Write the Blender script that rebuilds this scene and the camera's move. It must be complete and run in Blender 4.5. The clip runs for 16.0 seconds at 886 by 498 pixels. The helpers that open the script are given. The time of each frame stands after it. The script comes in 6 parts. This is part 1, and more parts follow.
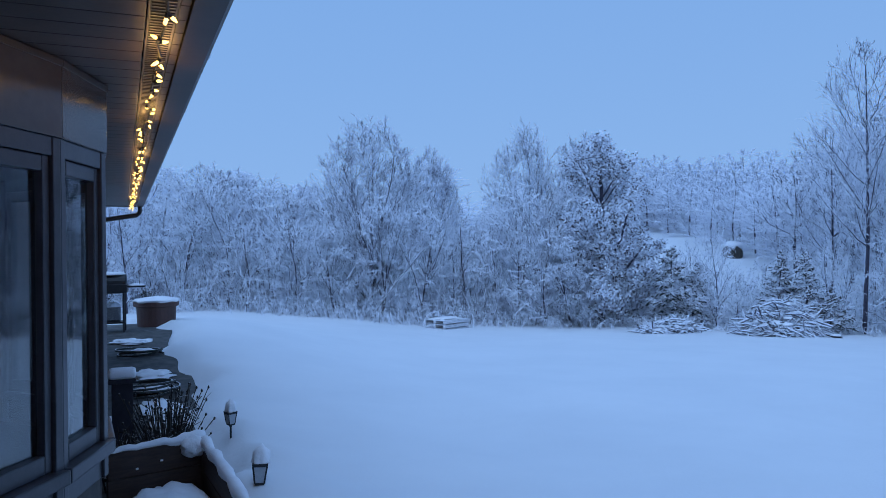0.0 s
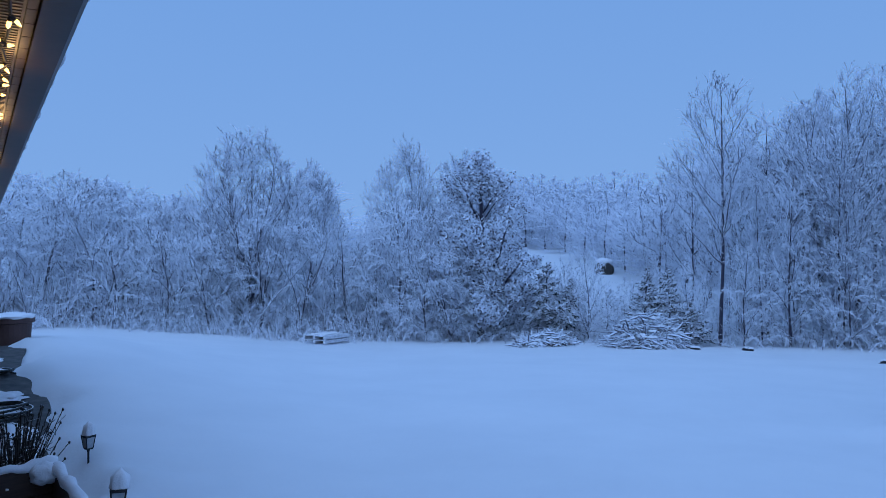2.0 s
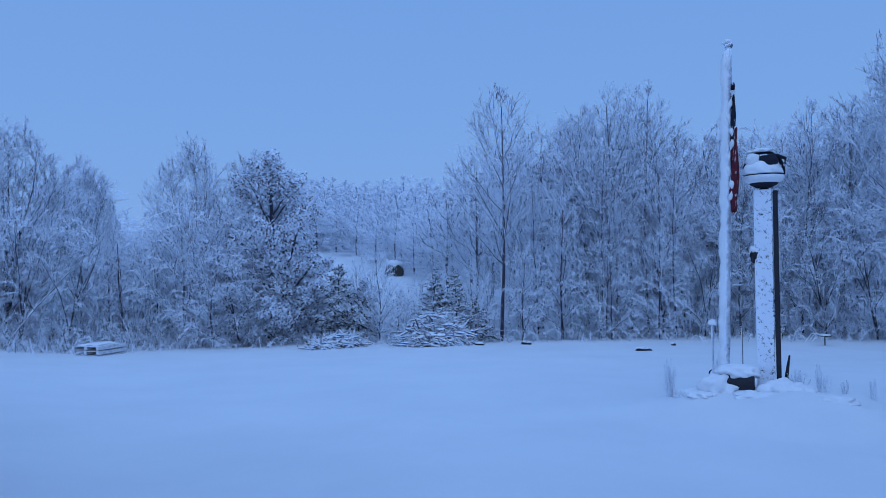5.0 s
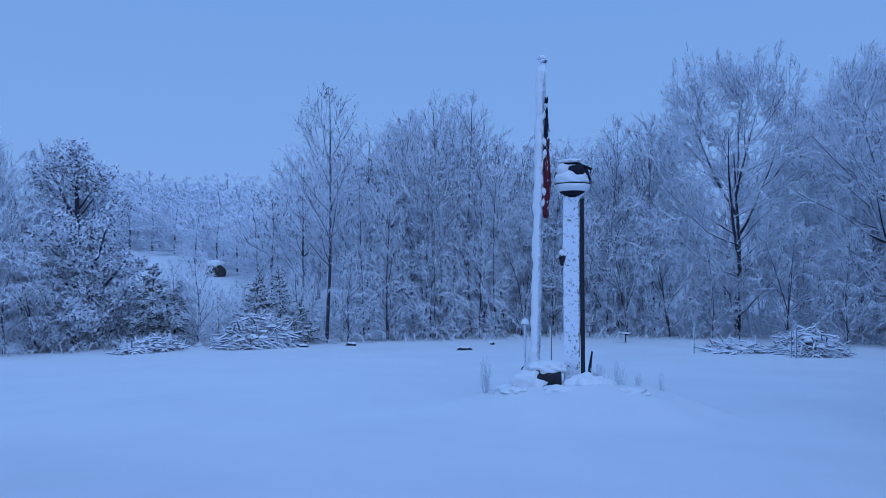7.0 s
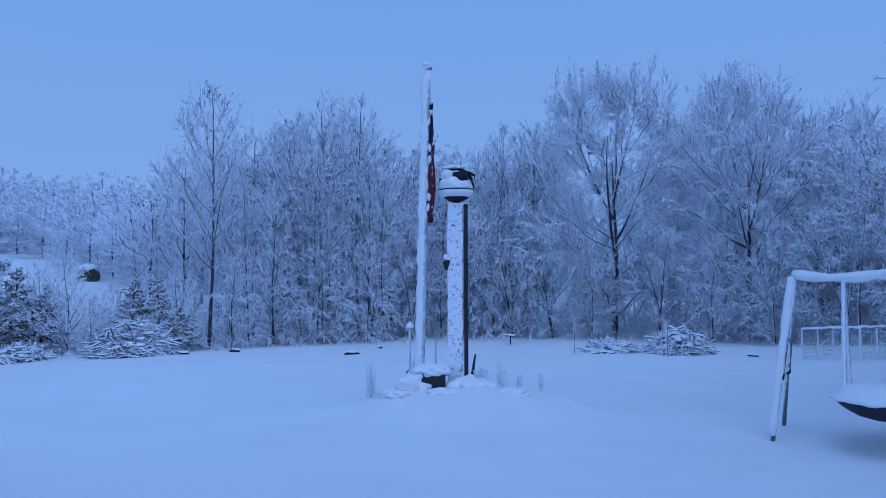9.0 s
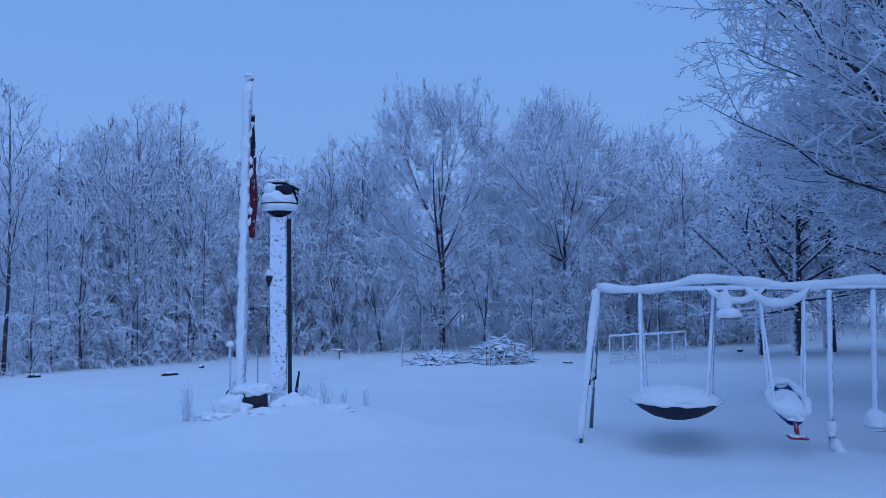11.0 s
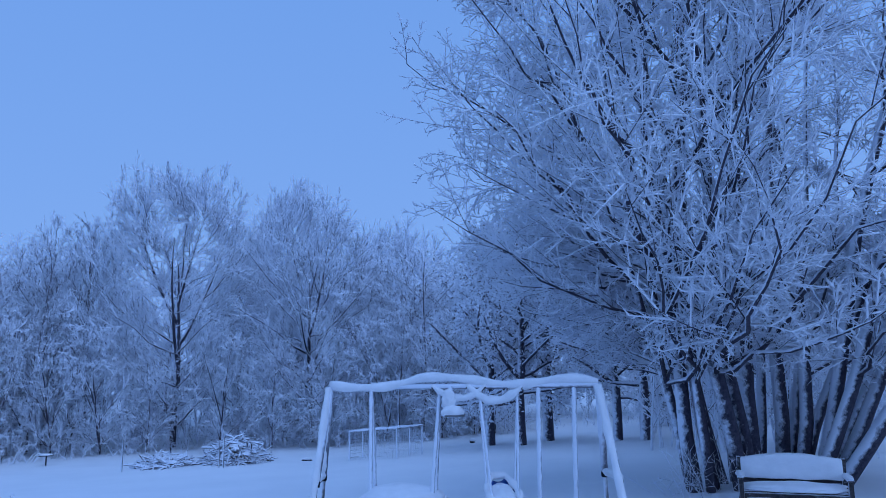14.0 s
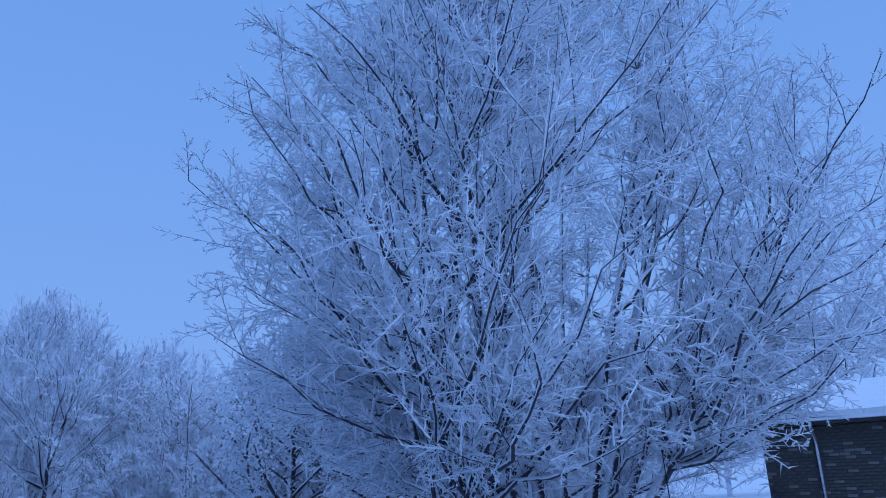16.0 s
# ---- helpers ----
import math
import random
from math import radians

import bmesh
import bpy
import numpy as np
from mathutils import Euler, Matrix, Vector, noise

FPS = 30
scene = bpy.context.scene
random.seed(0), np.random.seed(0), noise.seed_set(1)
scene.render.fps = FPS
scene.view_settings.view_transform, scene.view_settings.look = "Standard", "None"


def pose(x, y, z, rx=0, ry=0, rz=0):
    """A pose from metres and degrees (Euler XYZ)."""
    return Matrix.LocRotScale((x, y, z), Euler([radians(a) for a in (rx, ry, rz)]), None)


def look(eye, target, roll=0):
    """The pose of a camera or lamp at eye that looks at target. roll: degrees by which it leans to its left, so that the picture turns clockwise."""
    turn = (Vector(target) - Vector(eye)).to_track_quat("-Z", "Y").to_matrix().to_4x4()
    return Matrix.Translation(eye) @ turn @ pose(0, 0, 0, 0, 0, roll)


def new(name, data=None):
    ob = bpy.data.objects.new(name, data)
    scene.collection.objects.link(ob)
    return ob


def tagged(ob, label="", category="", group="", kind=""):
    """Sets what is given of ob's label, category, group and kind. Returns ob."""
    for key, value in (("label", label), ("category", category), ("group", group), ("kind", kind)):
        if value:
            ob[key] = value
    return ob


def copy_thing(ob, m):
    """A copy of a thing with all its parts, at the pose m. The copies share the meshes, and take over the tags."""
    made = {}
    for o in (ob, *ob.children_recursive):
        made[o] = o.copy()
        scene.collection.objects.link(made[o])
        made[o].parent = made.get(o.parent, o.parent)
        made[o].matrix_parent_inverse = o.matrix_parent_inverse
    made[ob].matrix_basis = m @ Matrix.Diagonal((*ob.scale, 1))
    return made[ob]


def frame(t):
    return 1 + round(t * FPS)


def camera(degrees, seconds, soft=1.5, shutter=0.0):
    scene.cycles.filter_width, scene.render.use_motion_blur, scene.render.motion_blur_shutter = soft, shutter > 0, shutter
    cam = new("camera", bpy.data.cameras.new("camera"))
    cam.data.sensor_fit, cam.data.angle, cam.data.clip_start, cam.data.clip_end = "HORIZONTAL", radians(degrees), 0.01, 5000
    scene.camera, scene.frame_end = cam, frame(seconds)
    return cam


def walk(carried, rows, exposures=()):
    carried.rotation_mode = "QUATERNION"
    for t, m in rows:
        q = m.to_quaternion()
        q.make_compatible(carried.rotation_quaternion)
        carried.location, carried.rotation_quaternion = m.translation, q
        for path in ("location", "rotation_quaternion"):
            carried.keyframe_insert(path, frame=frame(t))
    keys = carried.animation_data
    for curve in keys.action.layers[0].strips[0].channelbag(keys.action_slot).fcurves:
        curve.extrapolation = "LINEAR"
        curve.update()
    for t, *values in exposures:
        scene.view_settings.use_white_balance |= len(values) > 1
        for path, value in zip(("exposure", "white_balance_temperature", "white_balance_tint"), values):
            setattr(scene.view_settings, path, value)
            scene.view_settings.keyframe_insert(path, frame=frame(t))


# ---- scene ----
cam = camera(61.35, 16.0, 0.8)
EYE_Z = 1.65
PATH = [
    (0, 0.016, 0.458, 0.019, 90.00, 0.62, -25.80),
    (0.5, 0.018, 0.454, 0.019, 90.37, 0.36, -27.34),
    (1, 0.034, 0.444, 0.017, 90.71, 0.21, -29.86),
    (1.5, 0.050, 0.442, 0.018, 90.90, 0.16, -32.50),
    (2, 0.057, 0.395, 0.028, 91.06, 0.18, -34.73),
    (2.5, 0.066, 0.427, 0.017, 91.23, 0.29, -37.34),
    (3, 0.015, 0.391, 0.010, 91.34, 0.40, -39.06),
    (5.5, -0.008, 0.376, -0.038, 91.21, 0.61, -53.92),
    (6, 0.011, 0.365, -0.041, 91.28, 0.37, -57.07),
    (6.5, 0.009, 0.320, -0.042, 91.28, 0.22, -60.65),
    (7, 0.004, 0.300, -0.047, 91.23, 0.18, -63.77),
    (7.5, 0.007, 0.276, -0.041, 91.20, 0.17, -66.46),
    (8, 0.004, 0.261, -0.034, 91.20, 0.12, -68.20),
    (10.5, -0.005, 0.138, -0.017, 92.13, 0.69, -81.16),
    (11, -0.001, 0.115, -0.006, 92.36, 0.77, -85.03),
    (11.5, -0.001, 0.078, -0.006, 92.57, 0.74, -88.75),
    (12, -0.008, 0.051, 0.001, 92.65, 0.73, -91.22),
    (12.5, 0.000, -0.000, 0.000, 92.82, 0.91, -95.19),
    (13, -0.002, -0.034, 0.012, 93.06, 0.90, -98.60),
    (13.3, -0.009, -0.047, 0.030, 93.08, 0.82, -99.35),
    (13.5, -0.013, -0.055, 0.050, 95.31, 0.74, -100.43),
    (14, -0.030, -0.090, 0.089, 98.99, 0.77, -103.99),
    (14.5, -0.067, -0.107, 0.148, 103.45, 1.02, -109.07),
    (15, -0.079, -0.133, 0.153, 107.49, 1.35, -113.01),
    (15.5, -0.088, -0.068, 0.177, 107.84, 1.63, -116.84),
    (16, -0.090, -0.060, 0.151, 107.79, 2.25, -120.86)]
walk(cam, [(t, pose(x, y, z + EYE_Z, rx, ry, rz)) for t, x, y, z, rx, ry, rz in PATH],
     [(0, 0.15, 7000, 7), (1, 0.14, 6850, 7), (1.5, 0.02, 6560, 8), (3, -0.07, 6430, 9), (7, -0.06, 6280, 12), (11, -0.05, 6230, 13), (13, 0, 6180, 14), (16, 0.05, 6180, 15)])

# ---- dusk sky under cloud ----
world = bpy.data.worlds.new("dusk_sky")
scene.world = world
world.use_nodes = True
wn, wl = world.node_tree.nodes, world.node_tree.links
sky = wn.new("ShaderNodeTexSky")
sky.sky_type, sky.sun_disc = "NISHITA", False
sky.sun_elevation, sky.sun_rotation = radians(52), radians(231)
cloud = wn.new("ShaderNodeMix")
cloud.data_type = "RGBA"
cloud.inputs[0].default_value = 0.997
wl.new(sky.outputs[0], cloud.inputs[6])
tc, sep, ramp = wn.new("ShaderNodeTexCoord"), wn.new("ShaderNodeSeparateXYZ"), wn.new("ShaderNodeValToRGB")
wl.new(tc.outputs["Generated"], sep.inputs[0])
wl.new(sep.outputs[2], ramp.inputs[0])
ramp.color_ramp.elements[0].color = (0.215, 0.405, 0.80, 1)
ramp.color_ramp.elements[1].color = (0.150, 0.335, 0.750, 1)
ramp.color_ramp.elements[1].position = 0.55
wl.new(ramp.outputs[0], cloud.inputs[7])
wl.new(cloud.outputs[2], wn["Background"].inputs[0])
wn["Background"].inputs[1].default_value = 1.0
sun = new("sun", bpy.data.lights.new("sun", "SUN"))
sun.data.energy, sun.data.angle, sun.data.color = 1.3, radians(90), (0.42, 0.62, 1.0)
sun.matrix_world = look((-16, -13, 27), (0, 0, 0))


# ---- materials ----
def material(name, rough=0.7, metal=0.0):
    m = bpy.data.materials.new(name)
    m.use_nodes = True
    b = m.node_tree.nodes["Principled BSDF"]
    b.inputs["Roughness"].default_value, b.inputs["Metallic"].default_value = rough, metal
    return m, m.node_tree.nodes, m.node_tree.links, b


def noise_node(n, l, scale, detail=4.0, rough=0.6, coord="Object", stretch=None):
    t, tex = n.new("ShaderNodeTexCoord"), n.new("ShaderNodeTexNoise")
    tex.inputs["Scale"].default_value, tex.inputs["Detail"].default_value, tex.inputs["Roughness"].default_value = scale, detail, rough
    if stretch:
        mp = n.new("ShaderNodeMapping")
        mp.inputs["Scale"].default_value = stretch
        l.new(t.outputs[coord], mp.inputs[0])
        l.new(mp.outputs[0], tex.inputs["Vector"])
    else:
        l.new(t.outputs[coord], tex.inputs["Vector"])
    return tex.outputs["Fac"]


def ramp_node(n, l, fac, stops):
    r = n.new("ShaderNodeValToRGB")
    e = r.color_ramp.elements
    e[0].position, e[0].color = stops[0][0], (*stops[0][1], 1)
    e[1].position, e[1].color = stops[-1][0], (*stops[-1][1], 1)
    for p, c in stops[1:-1]:
        e.new(p).color = (*c, 1)
    l.new(fac, r.inputs[0])
    return r.outputs[0]


def bump(n, l, b, fac, strength, distance=0.01):
    k = n.new("ShaderNodeBump")
    k.inputs["Strength"].default_value, k.inputs["Distance"].default_value = strength, distance
    l.new(fac, k.inputs["Height"])
    l.new(k.outputs[0], b.inputs["Normal"])


def mixed(name, a, c, scale, rough=0.7, metal=0.0, relief=0.3, distance=0.01, stretch=None):
    """A surface whose colour wanders between a and c, with fine relief."""
    m, n, l, b = material(name, rough, metal)
    f, g = noise_node(n, l, scale, stretch=stretch), noise_node(n, l, scale * 9, 3.0, stretch=stretch)
    add = n.new("ShaderNodeMath")
    add.operation = "MULTIPLY_ADD"
    add.inputs[1].default_value, add.inputs[2].default_value = 0.4, 0.0
    l.new(g, add.inputs[0])
    both = n.new("ShaderNodeMath")
    l.new(f, both.inputs[0])
    l.new(add.outputs[0], both.inputs[1])
    l.new(ramp_node(n, l, both.outputs[0], [(0.45, a), (0.95, c)]), b.inputs["Base Color"])
    bump(n, l, b, both.outputs[0], relief, distance)
    return m


SNOW, SNOW_LOW = (0.89, 0.89, 0.92), (0.80, 0.81, 0.84)


def snowed(name, a, c, level, scale=9.0, wind=0.45, rough=0.85, soft=0.25, wander=0.9):
    """Bark, wood or metal with snow lying on what faces up and to the wind (+y). A lower level means more snow."""
    m, n, l, b = material(name, rough)
    geo, dot = n.new("ShaderNodeNewGeometry"), n.new("ShaderNodeVectorMath")
    dot.operation = "DOT_PRODUCT"
    dot.inputs[1].default_value = (0.35 * wind, wind, 0.85)
    l.new(geo.outputs["Normal"], dot.inputs[0])
    f = noise_node(n, l, scale, 5.0, 0.65)
    mad = n.new("ShaderNodeMath")
    mad.operation = "MULTIPLY_ADD"
    mad.inputs[1].default_value = wander
    l.new(f, mad.inputs[0])
    l.new(dot.outputs["Value"], mad.inputs[2])
    rng = n.new("ShaderNodeMapRange")
    rng.inputs[1].default_value, rng.inputs[2].default_value = level + wander * 0.5 - soft, level + wander * 0.5 + soft
    l.new(mad.outputs[0], rng.inputs[0])
    mix = n.new("ShaderNodeMix")
    mix.data_type = "RGBA"
    l.new(rng.outputs[0], mix.inputs[0])
    l.new(ramp_node(n, l, noise_node(n, l, scale * 2.5), [(0.35, a), (0.7, c)]), mix.inputs[6])
    mix.inputs[7].default_value = (0.84, 0.87, 0.95, 1)
    l.new(mix.outputs[2], b.inputs["Base Color"])
    bump(n, l, b, f, 0.5, 0.02)
    return m


def snow_material(name, grain=60.0, wide=0.7, low=SNOW_LOW, high=SNOW):
    m, n, l, b = material(name, 0.9)
    f, g = noise_node(n, l, wide, 5.0), noise_node(n, l, grain, 4.0)
    l.new(ramp_node(n, l, f, [(0.3, low), (0.7, high)]), b.inputs["Base Color"])
    add = n.new("ShaderNodeMath")
    add.operation = "MULTIPLY_ADD"
    add.inputs[1].default_value = 0.35
    l.new(g, add.inputs[0])
    l.new(f, add.inputs[2])
    bump(n, l, b, add.outputs[0], 0.35, 0.03)
    return m


M_GROUND = snow_material("lying_snow", 26.0, 0.5, (0.74, 0.755, 0.785), (0.80, 0.81, 0.835))
M_SNOW = snow_material("snow_cap", 70.0, 6.0)
M_BARK = snowed("bark_with_snow", (0.030, 0.026, 0.044), (0.080, 0.070, 0.100), 0.22, 9.0, 0.6, wander=1.5, soft=0.22)
M_BOUGH = snowed("boughs_lined_with_snow", (0.030, 0.026, 0.044), (0.075, 0.066, 0.095), -0.02, 9.0, 0.5, wander=1.5, soft=0.14)
M_TWIG = snowed("frosted_twigs", (0.050, 0.045, 0.078), (0.12, 0.11, 0.165), -0.62, 4.0, 0.25, soft=0.10, wander=1.1)
M_TWIG_NEAR = snowed("snow_lined_twigs", (0.026, 0.022, 0.042), (0.065, 0.058, 0.095), -0.98, 9.0, 0.30, soft=0.10, wander=0.9)
# Hoar on far twigs; the paler base also has distance haze put into it.
M_TWIG_FAR = snowed("hazed_hoar_twigs", (0.30, 0.30, 0.37), (0.45, 0.45, 0.53), -0.75, 2.0, 0.2, soft=0.4, wander=0.5)
M_RIME = snowed("rimed_stalks", (0.06, 0.055, 0.05), (0.15, 0.14, 0.13), -0.62, 20.0, 0.3, wander=1.0)
M_THICKET = snowed("thicket_stems", (0.04, 0.034, 0.048), (0.10, 0.088, 0.115), -0.52, 5.0, 0.45)
M_NEEDLE = snowed("snowy_needles", (0.010, 0.018, 0.016), (0.026, 0.036, 0.034), -0.30, 4.5, 0.3, soft=0.12, wander=1.6)
M_LEAF = snowed("withered_leaves", (0.075, 0.056, 0.062), (0.16, 0.125, 0.13), -0.55, 3.5, 0.25, soft=0.15, wander=1.5)
M_PALLET = snowed("frosted_boards", (0.10, 0.09, 0.08), (0.20, 0.18, 0.16), -0.32, 12.0, 0.3)
M_WHITE_TUBE = snowed("tube_with_snow", (0.12, 0.12, 0.15), (0.26, 0.26, 0.30), -0.50, 14.0, 0.5)
M_TUBE = snowed("steel_tube", (0.09, 0.09, 0.10), (0.20, 0.20, 0.21), 0.05, 14.0, 0.5, rough=0.5)
M_WOOD = snowed("weathered_wood", (0.030, 0.025, 0.028), (0.080, 0.066, 0.066), 0.42, 12.0, 0.5)
M_POST = snowed("rough_post", (0.022, 0.019, 0.017), (0.06, 0.05, 0.042), -0.64, 24.0, 0.6, wander=2.2, soft=0.14)
M_IRON = snowed("black_iron", (0.006, 0.006, 0.014), (0.014, 0.014, 0.028), 1.0, 10.0, 0.2, rough=0.95)
M_DARKWOOD = mixed("dark_wood", (0.010, 0.009, 0.016), (0.028, 0.025, 0.036), 14.0, 0.8)
M_FLAG = snowed("red_cloth", (0.075, 0.007, 0.016), (0.18, 0.012, 0.03), 0.10, 9.0, 0.35, wander=1.4, soft=0.1)
M_FLAG_BLUE = snowed("navy_cloth", (0.008, 0.010, 0.025), (0.02, 0.022, 0.05), 0.40, 12.0, 0.35, wander=1.4, soft=0.1)
M_NEST = mixed("black_fabric", (0.008, 0.009, 0.024), (0.022, 0.024, 0.055), 30.0, 0.75)
M_BLUE = mixed("blue_plastic", (0.012, 0.06, 0.28), (0.02, 0.10, 0.38), 10.0, 0.4, relief=0.05)
M_RED = snowed("red_plastic", (0.26, 0.012, 0.03), (0.40, 0.02, 0.05), 0.48, 26.0, 0.2, rough=0.4, wander=1.6, soft=0.1)
M_BROWN_METAL = mixed("brown_metal", (0.035, 0.026, 0.022), (0.065, 0.048, 0.04), 3.0, 0.42, 0.15, 0.04)
M_PANEL = mixed("painted_panel", (0.075, 0.060, 0.054), (0.115, 0.092, 0.080), 2.2, 0.20, 0.25, 0.12)
M_SOFFIT = mixed("brown_soffit", (0.055, 0.042, 0.036), (0.09, 0.068, 0.056), 5.0, 0.45, 0.0, 0.1)
M_FRAME = mixed("dark_window_frame", (0.045, 0.042, 0.047), (0.080, 0.074, 0.080), 8.0, 0.35, 0.2, 0.05)
M_WALL = mixed("brown_siding", (0.05, 0.042, 0.038), (0.10, 0.082, 0.072), 6.0, 0.75)
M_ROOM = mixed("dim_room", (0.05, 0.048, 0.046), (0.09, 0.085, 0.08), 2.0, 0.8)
M_CONCRETE = snowed("damp_concrete", (0.055, 0.052, 0.052), (0.12, 0.115, 0.11), 1.25, 2.5, 0.0, wander=1.2, soft=0.2)
M_BOX = mixed("stained_planks", (0.030, 0.017, 0.013), (0.075, 0.042, 0.032), 4.0, 0.7, stretch=(1, 1, 9))
M_TUB = mixed("terracotta_plastic", (0.075, 0.034, 0.028), (0.12, 0.055, 0.045), 4.0, 0.6)
M_BLACK = mixed("black_paint", (0.008, 0.008, 0.010), (0.022, 0.022, 0.024), 12.0, 0.45)
M_LAMP_GLASS = mixed("frosted_lamp_glass", (0.35, 0.38, 0.42), (0.5, 0.53, 0.56), 20.0, 0.35)
M_BRICK = mixed("dark_brick", (0.045, 0.040, 0.040), (0.12, 0.105, 0.10), 7.0, 0.85, relief=0.6)
M_BRICK_PALE = mixed("pale_brick", (0.13, 0.12, 0.12), (0.24, 0.22, 0.21), 7.0, 0.85, relief=0.6)
M_MORTAR = mixed("mortar", (0.05, 0.05, 0.05), (0.09, 0.088, 0.085), 20.0, 0.9)
M_HAY = snowed("hay", (0.026, 0.023, 0.022), (0.07, 0.062, 0.056), 0.45, 9.0, 0.25)
M_WIRE = snowed("frosted_wire", (0.06, 0.06, 0.06), (0.16, 0.16, 0.16), -0.1, 12.0, 0.4)
M_STALK = snowed("dry_stalks", (0.02, 0.016, 0.013), (0.06, 0.045, 0.032), 0.60, 12.0, 0.3)
M_HOSE = snowed("garden_hose", (0.010, 0.014, 0.012), (0.03, 0.036, 0.032), 0.75, 8.0, 0.2, rough=0.45, wander=1.3)

M_GLASS, gn, gl, gb = material("window_glass", 0.02)
gb.inputs["Transmission Weight"].default_value, gb.inputs["IOR"].default_value = 1.0, 1.8
gb.inputs["Base Color"].default_value = (0.75, 0.8, 0.82, 1)
M_BULB, bn, bl_, bb = material("warm_bulb", 0.4)
bb.inputs["Base Color"].default_value = (0.9, 0.6, 0.25, 1)
bb.inputs["Emission Color"].default_value, bb.inputs["Emission Strength"].default_value = (1.0, 0.56, 0.14, 1), 5.0


# ---- mesh tools ----
def link(name, bm, mat, parent=None, label="", smooth=False):
    me = bpy.data.meshes.new(name)
    bm.to_mesh(me)
    bm.free()
    me.materials.append(mat)
    if smooth:
        me.polygons.foreach_set("use_smooth", [True] * len(me.polygons))
    ob = new(name, me)
    ob.parent = parent
    return tagged(ob, label)


def part(name, bm, mat, parent, label="", smooth=False):
    return link(name, bm, mat, parent, label, smooth)


def thing(name, m, label, category, group="", kind=""):
    ob = new(name)
    ob.matrix_world = m
    return tagged(ob, label, category, group, kind)


def box(a, b, edge=0.0, bm=None):
    bm = bm or bmesh.new()
    g = bmesh.ops.create_cube(bm, size=1)
    for v in g["verts"]:
        v.co = Vector([(a[i] + b[i]) / 2 + v.co[i] * (b[i] - a[i]) for i in range(3)])
    if edge:
        es = list({e for v in g["verts"] for e in v.link_edges})
        bmesh.ops.bevel(bm, geom=es, offset=edge, segments=2, affect="EDGES", profile=0.6)
    return bm


def lathe(profile, seg=20, bm=None, at=(0, 0, 0)):
    """Turns (radius, height) pairs about z."""
    bm = bm or bmesh.new()
    rings = []
    for r, z in profile:
        rings.append([bm.verts.new((at[0] + r * math.cos(2 * math.pi * i / seg), at[1] + r * math.sin(2 * math.pi * i / seg), at[2] + z)) for i in range(seg)])
    for p, q in zip(rings, rings[1:]):
        for i in range(seg):
            bm.faces.new((p[i], p[(i + 1) % seg], q[(i + 1) % seg], q[i]))
    if profile[0][0] > 1e-4:
        bm.faces.new(rings[0][::-1])
    if profile[-1][0] > 1e-4:
        bm.faces.new(rings[-1])
    return bm


def tube(pts, radii, seg=8, bm=None, flat=1.0):
    """A round bar along points; flat squeezes it sideways."""
    bm = bm or bmesh.new()
    pts = [Vector(p) for p in pts]
    radii = [float(v) for v in radii] if hasattr(radii, "__len__") else [float(radii)] * len(pts)
    rings = []
    for i, p in enumerate(pts):
        d = (pts[min(i + 1, len(pts) - 1)] - pts[max(i - 1, 0)]).normalized()
        a = d.cross(Vector((0, 0, 1)) if abs(d.z) < 0.95 else Vector((0, 1, 0))).normalized()
        b = a.cross(d)
        rings.append([bm.verts.new(p + radii[i] * (a * math.cos(2 * math.pi * k / seg) * flat + b * math.sin(2 * math.pi * k / seg))) for k in range(seg)])
    for p, q in zip(rings, rings[1:]):
        for k in range(seg):
            bm.faces.new((p[k], p[(k + 1) % seg], q[(k + 1) % seg], q[k]))
    bm.faces.new(rings[0][::-1])
    bm.faces.new(rings[-1])
    bmesh.ops.recalc_face_normals(bm, faces=bm.faces[:])
    return bm


def blob(size, at=(0, 0, 0), rough=0.12, sub=3, flat=0.0, bm=None, freq=2.2):
    """A soft heap of snow: an uneven ellipsoid, its underside pressed flat."""
    bm = bm or bmesh.new()
    g = bmesh.ops.create_icosphere(bm, subdivisions=sub, radius=1)
    for v in g["verts"]:
        k = 1 + rough * noise.noise(v.co * freq + Vector(at) * 3.1)
        c = v.co * k
        if c.z < -flat:
            c.z = -flat + (c.z + flat) * 0.12
        v.co = Vector((at[0] + c.x * size[0], at[1] + c.y * size[1], at[2] + c.z * size[2]))
    return bm


def arc(a, b, sag, n=12, wob=0.0, seed=0):
    r = random.Random(seed)
    a, b = Vector(a), Vector(b)
    return [a.lerp(b, i / n) + Vector((0, 0, -sag * 4 * (i / n) * (1 - i / n) + (r.uniform(-wob, wob) if 0 < i < n else 0))) for i in range(n + 1)]


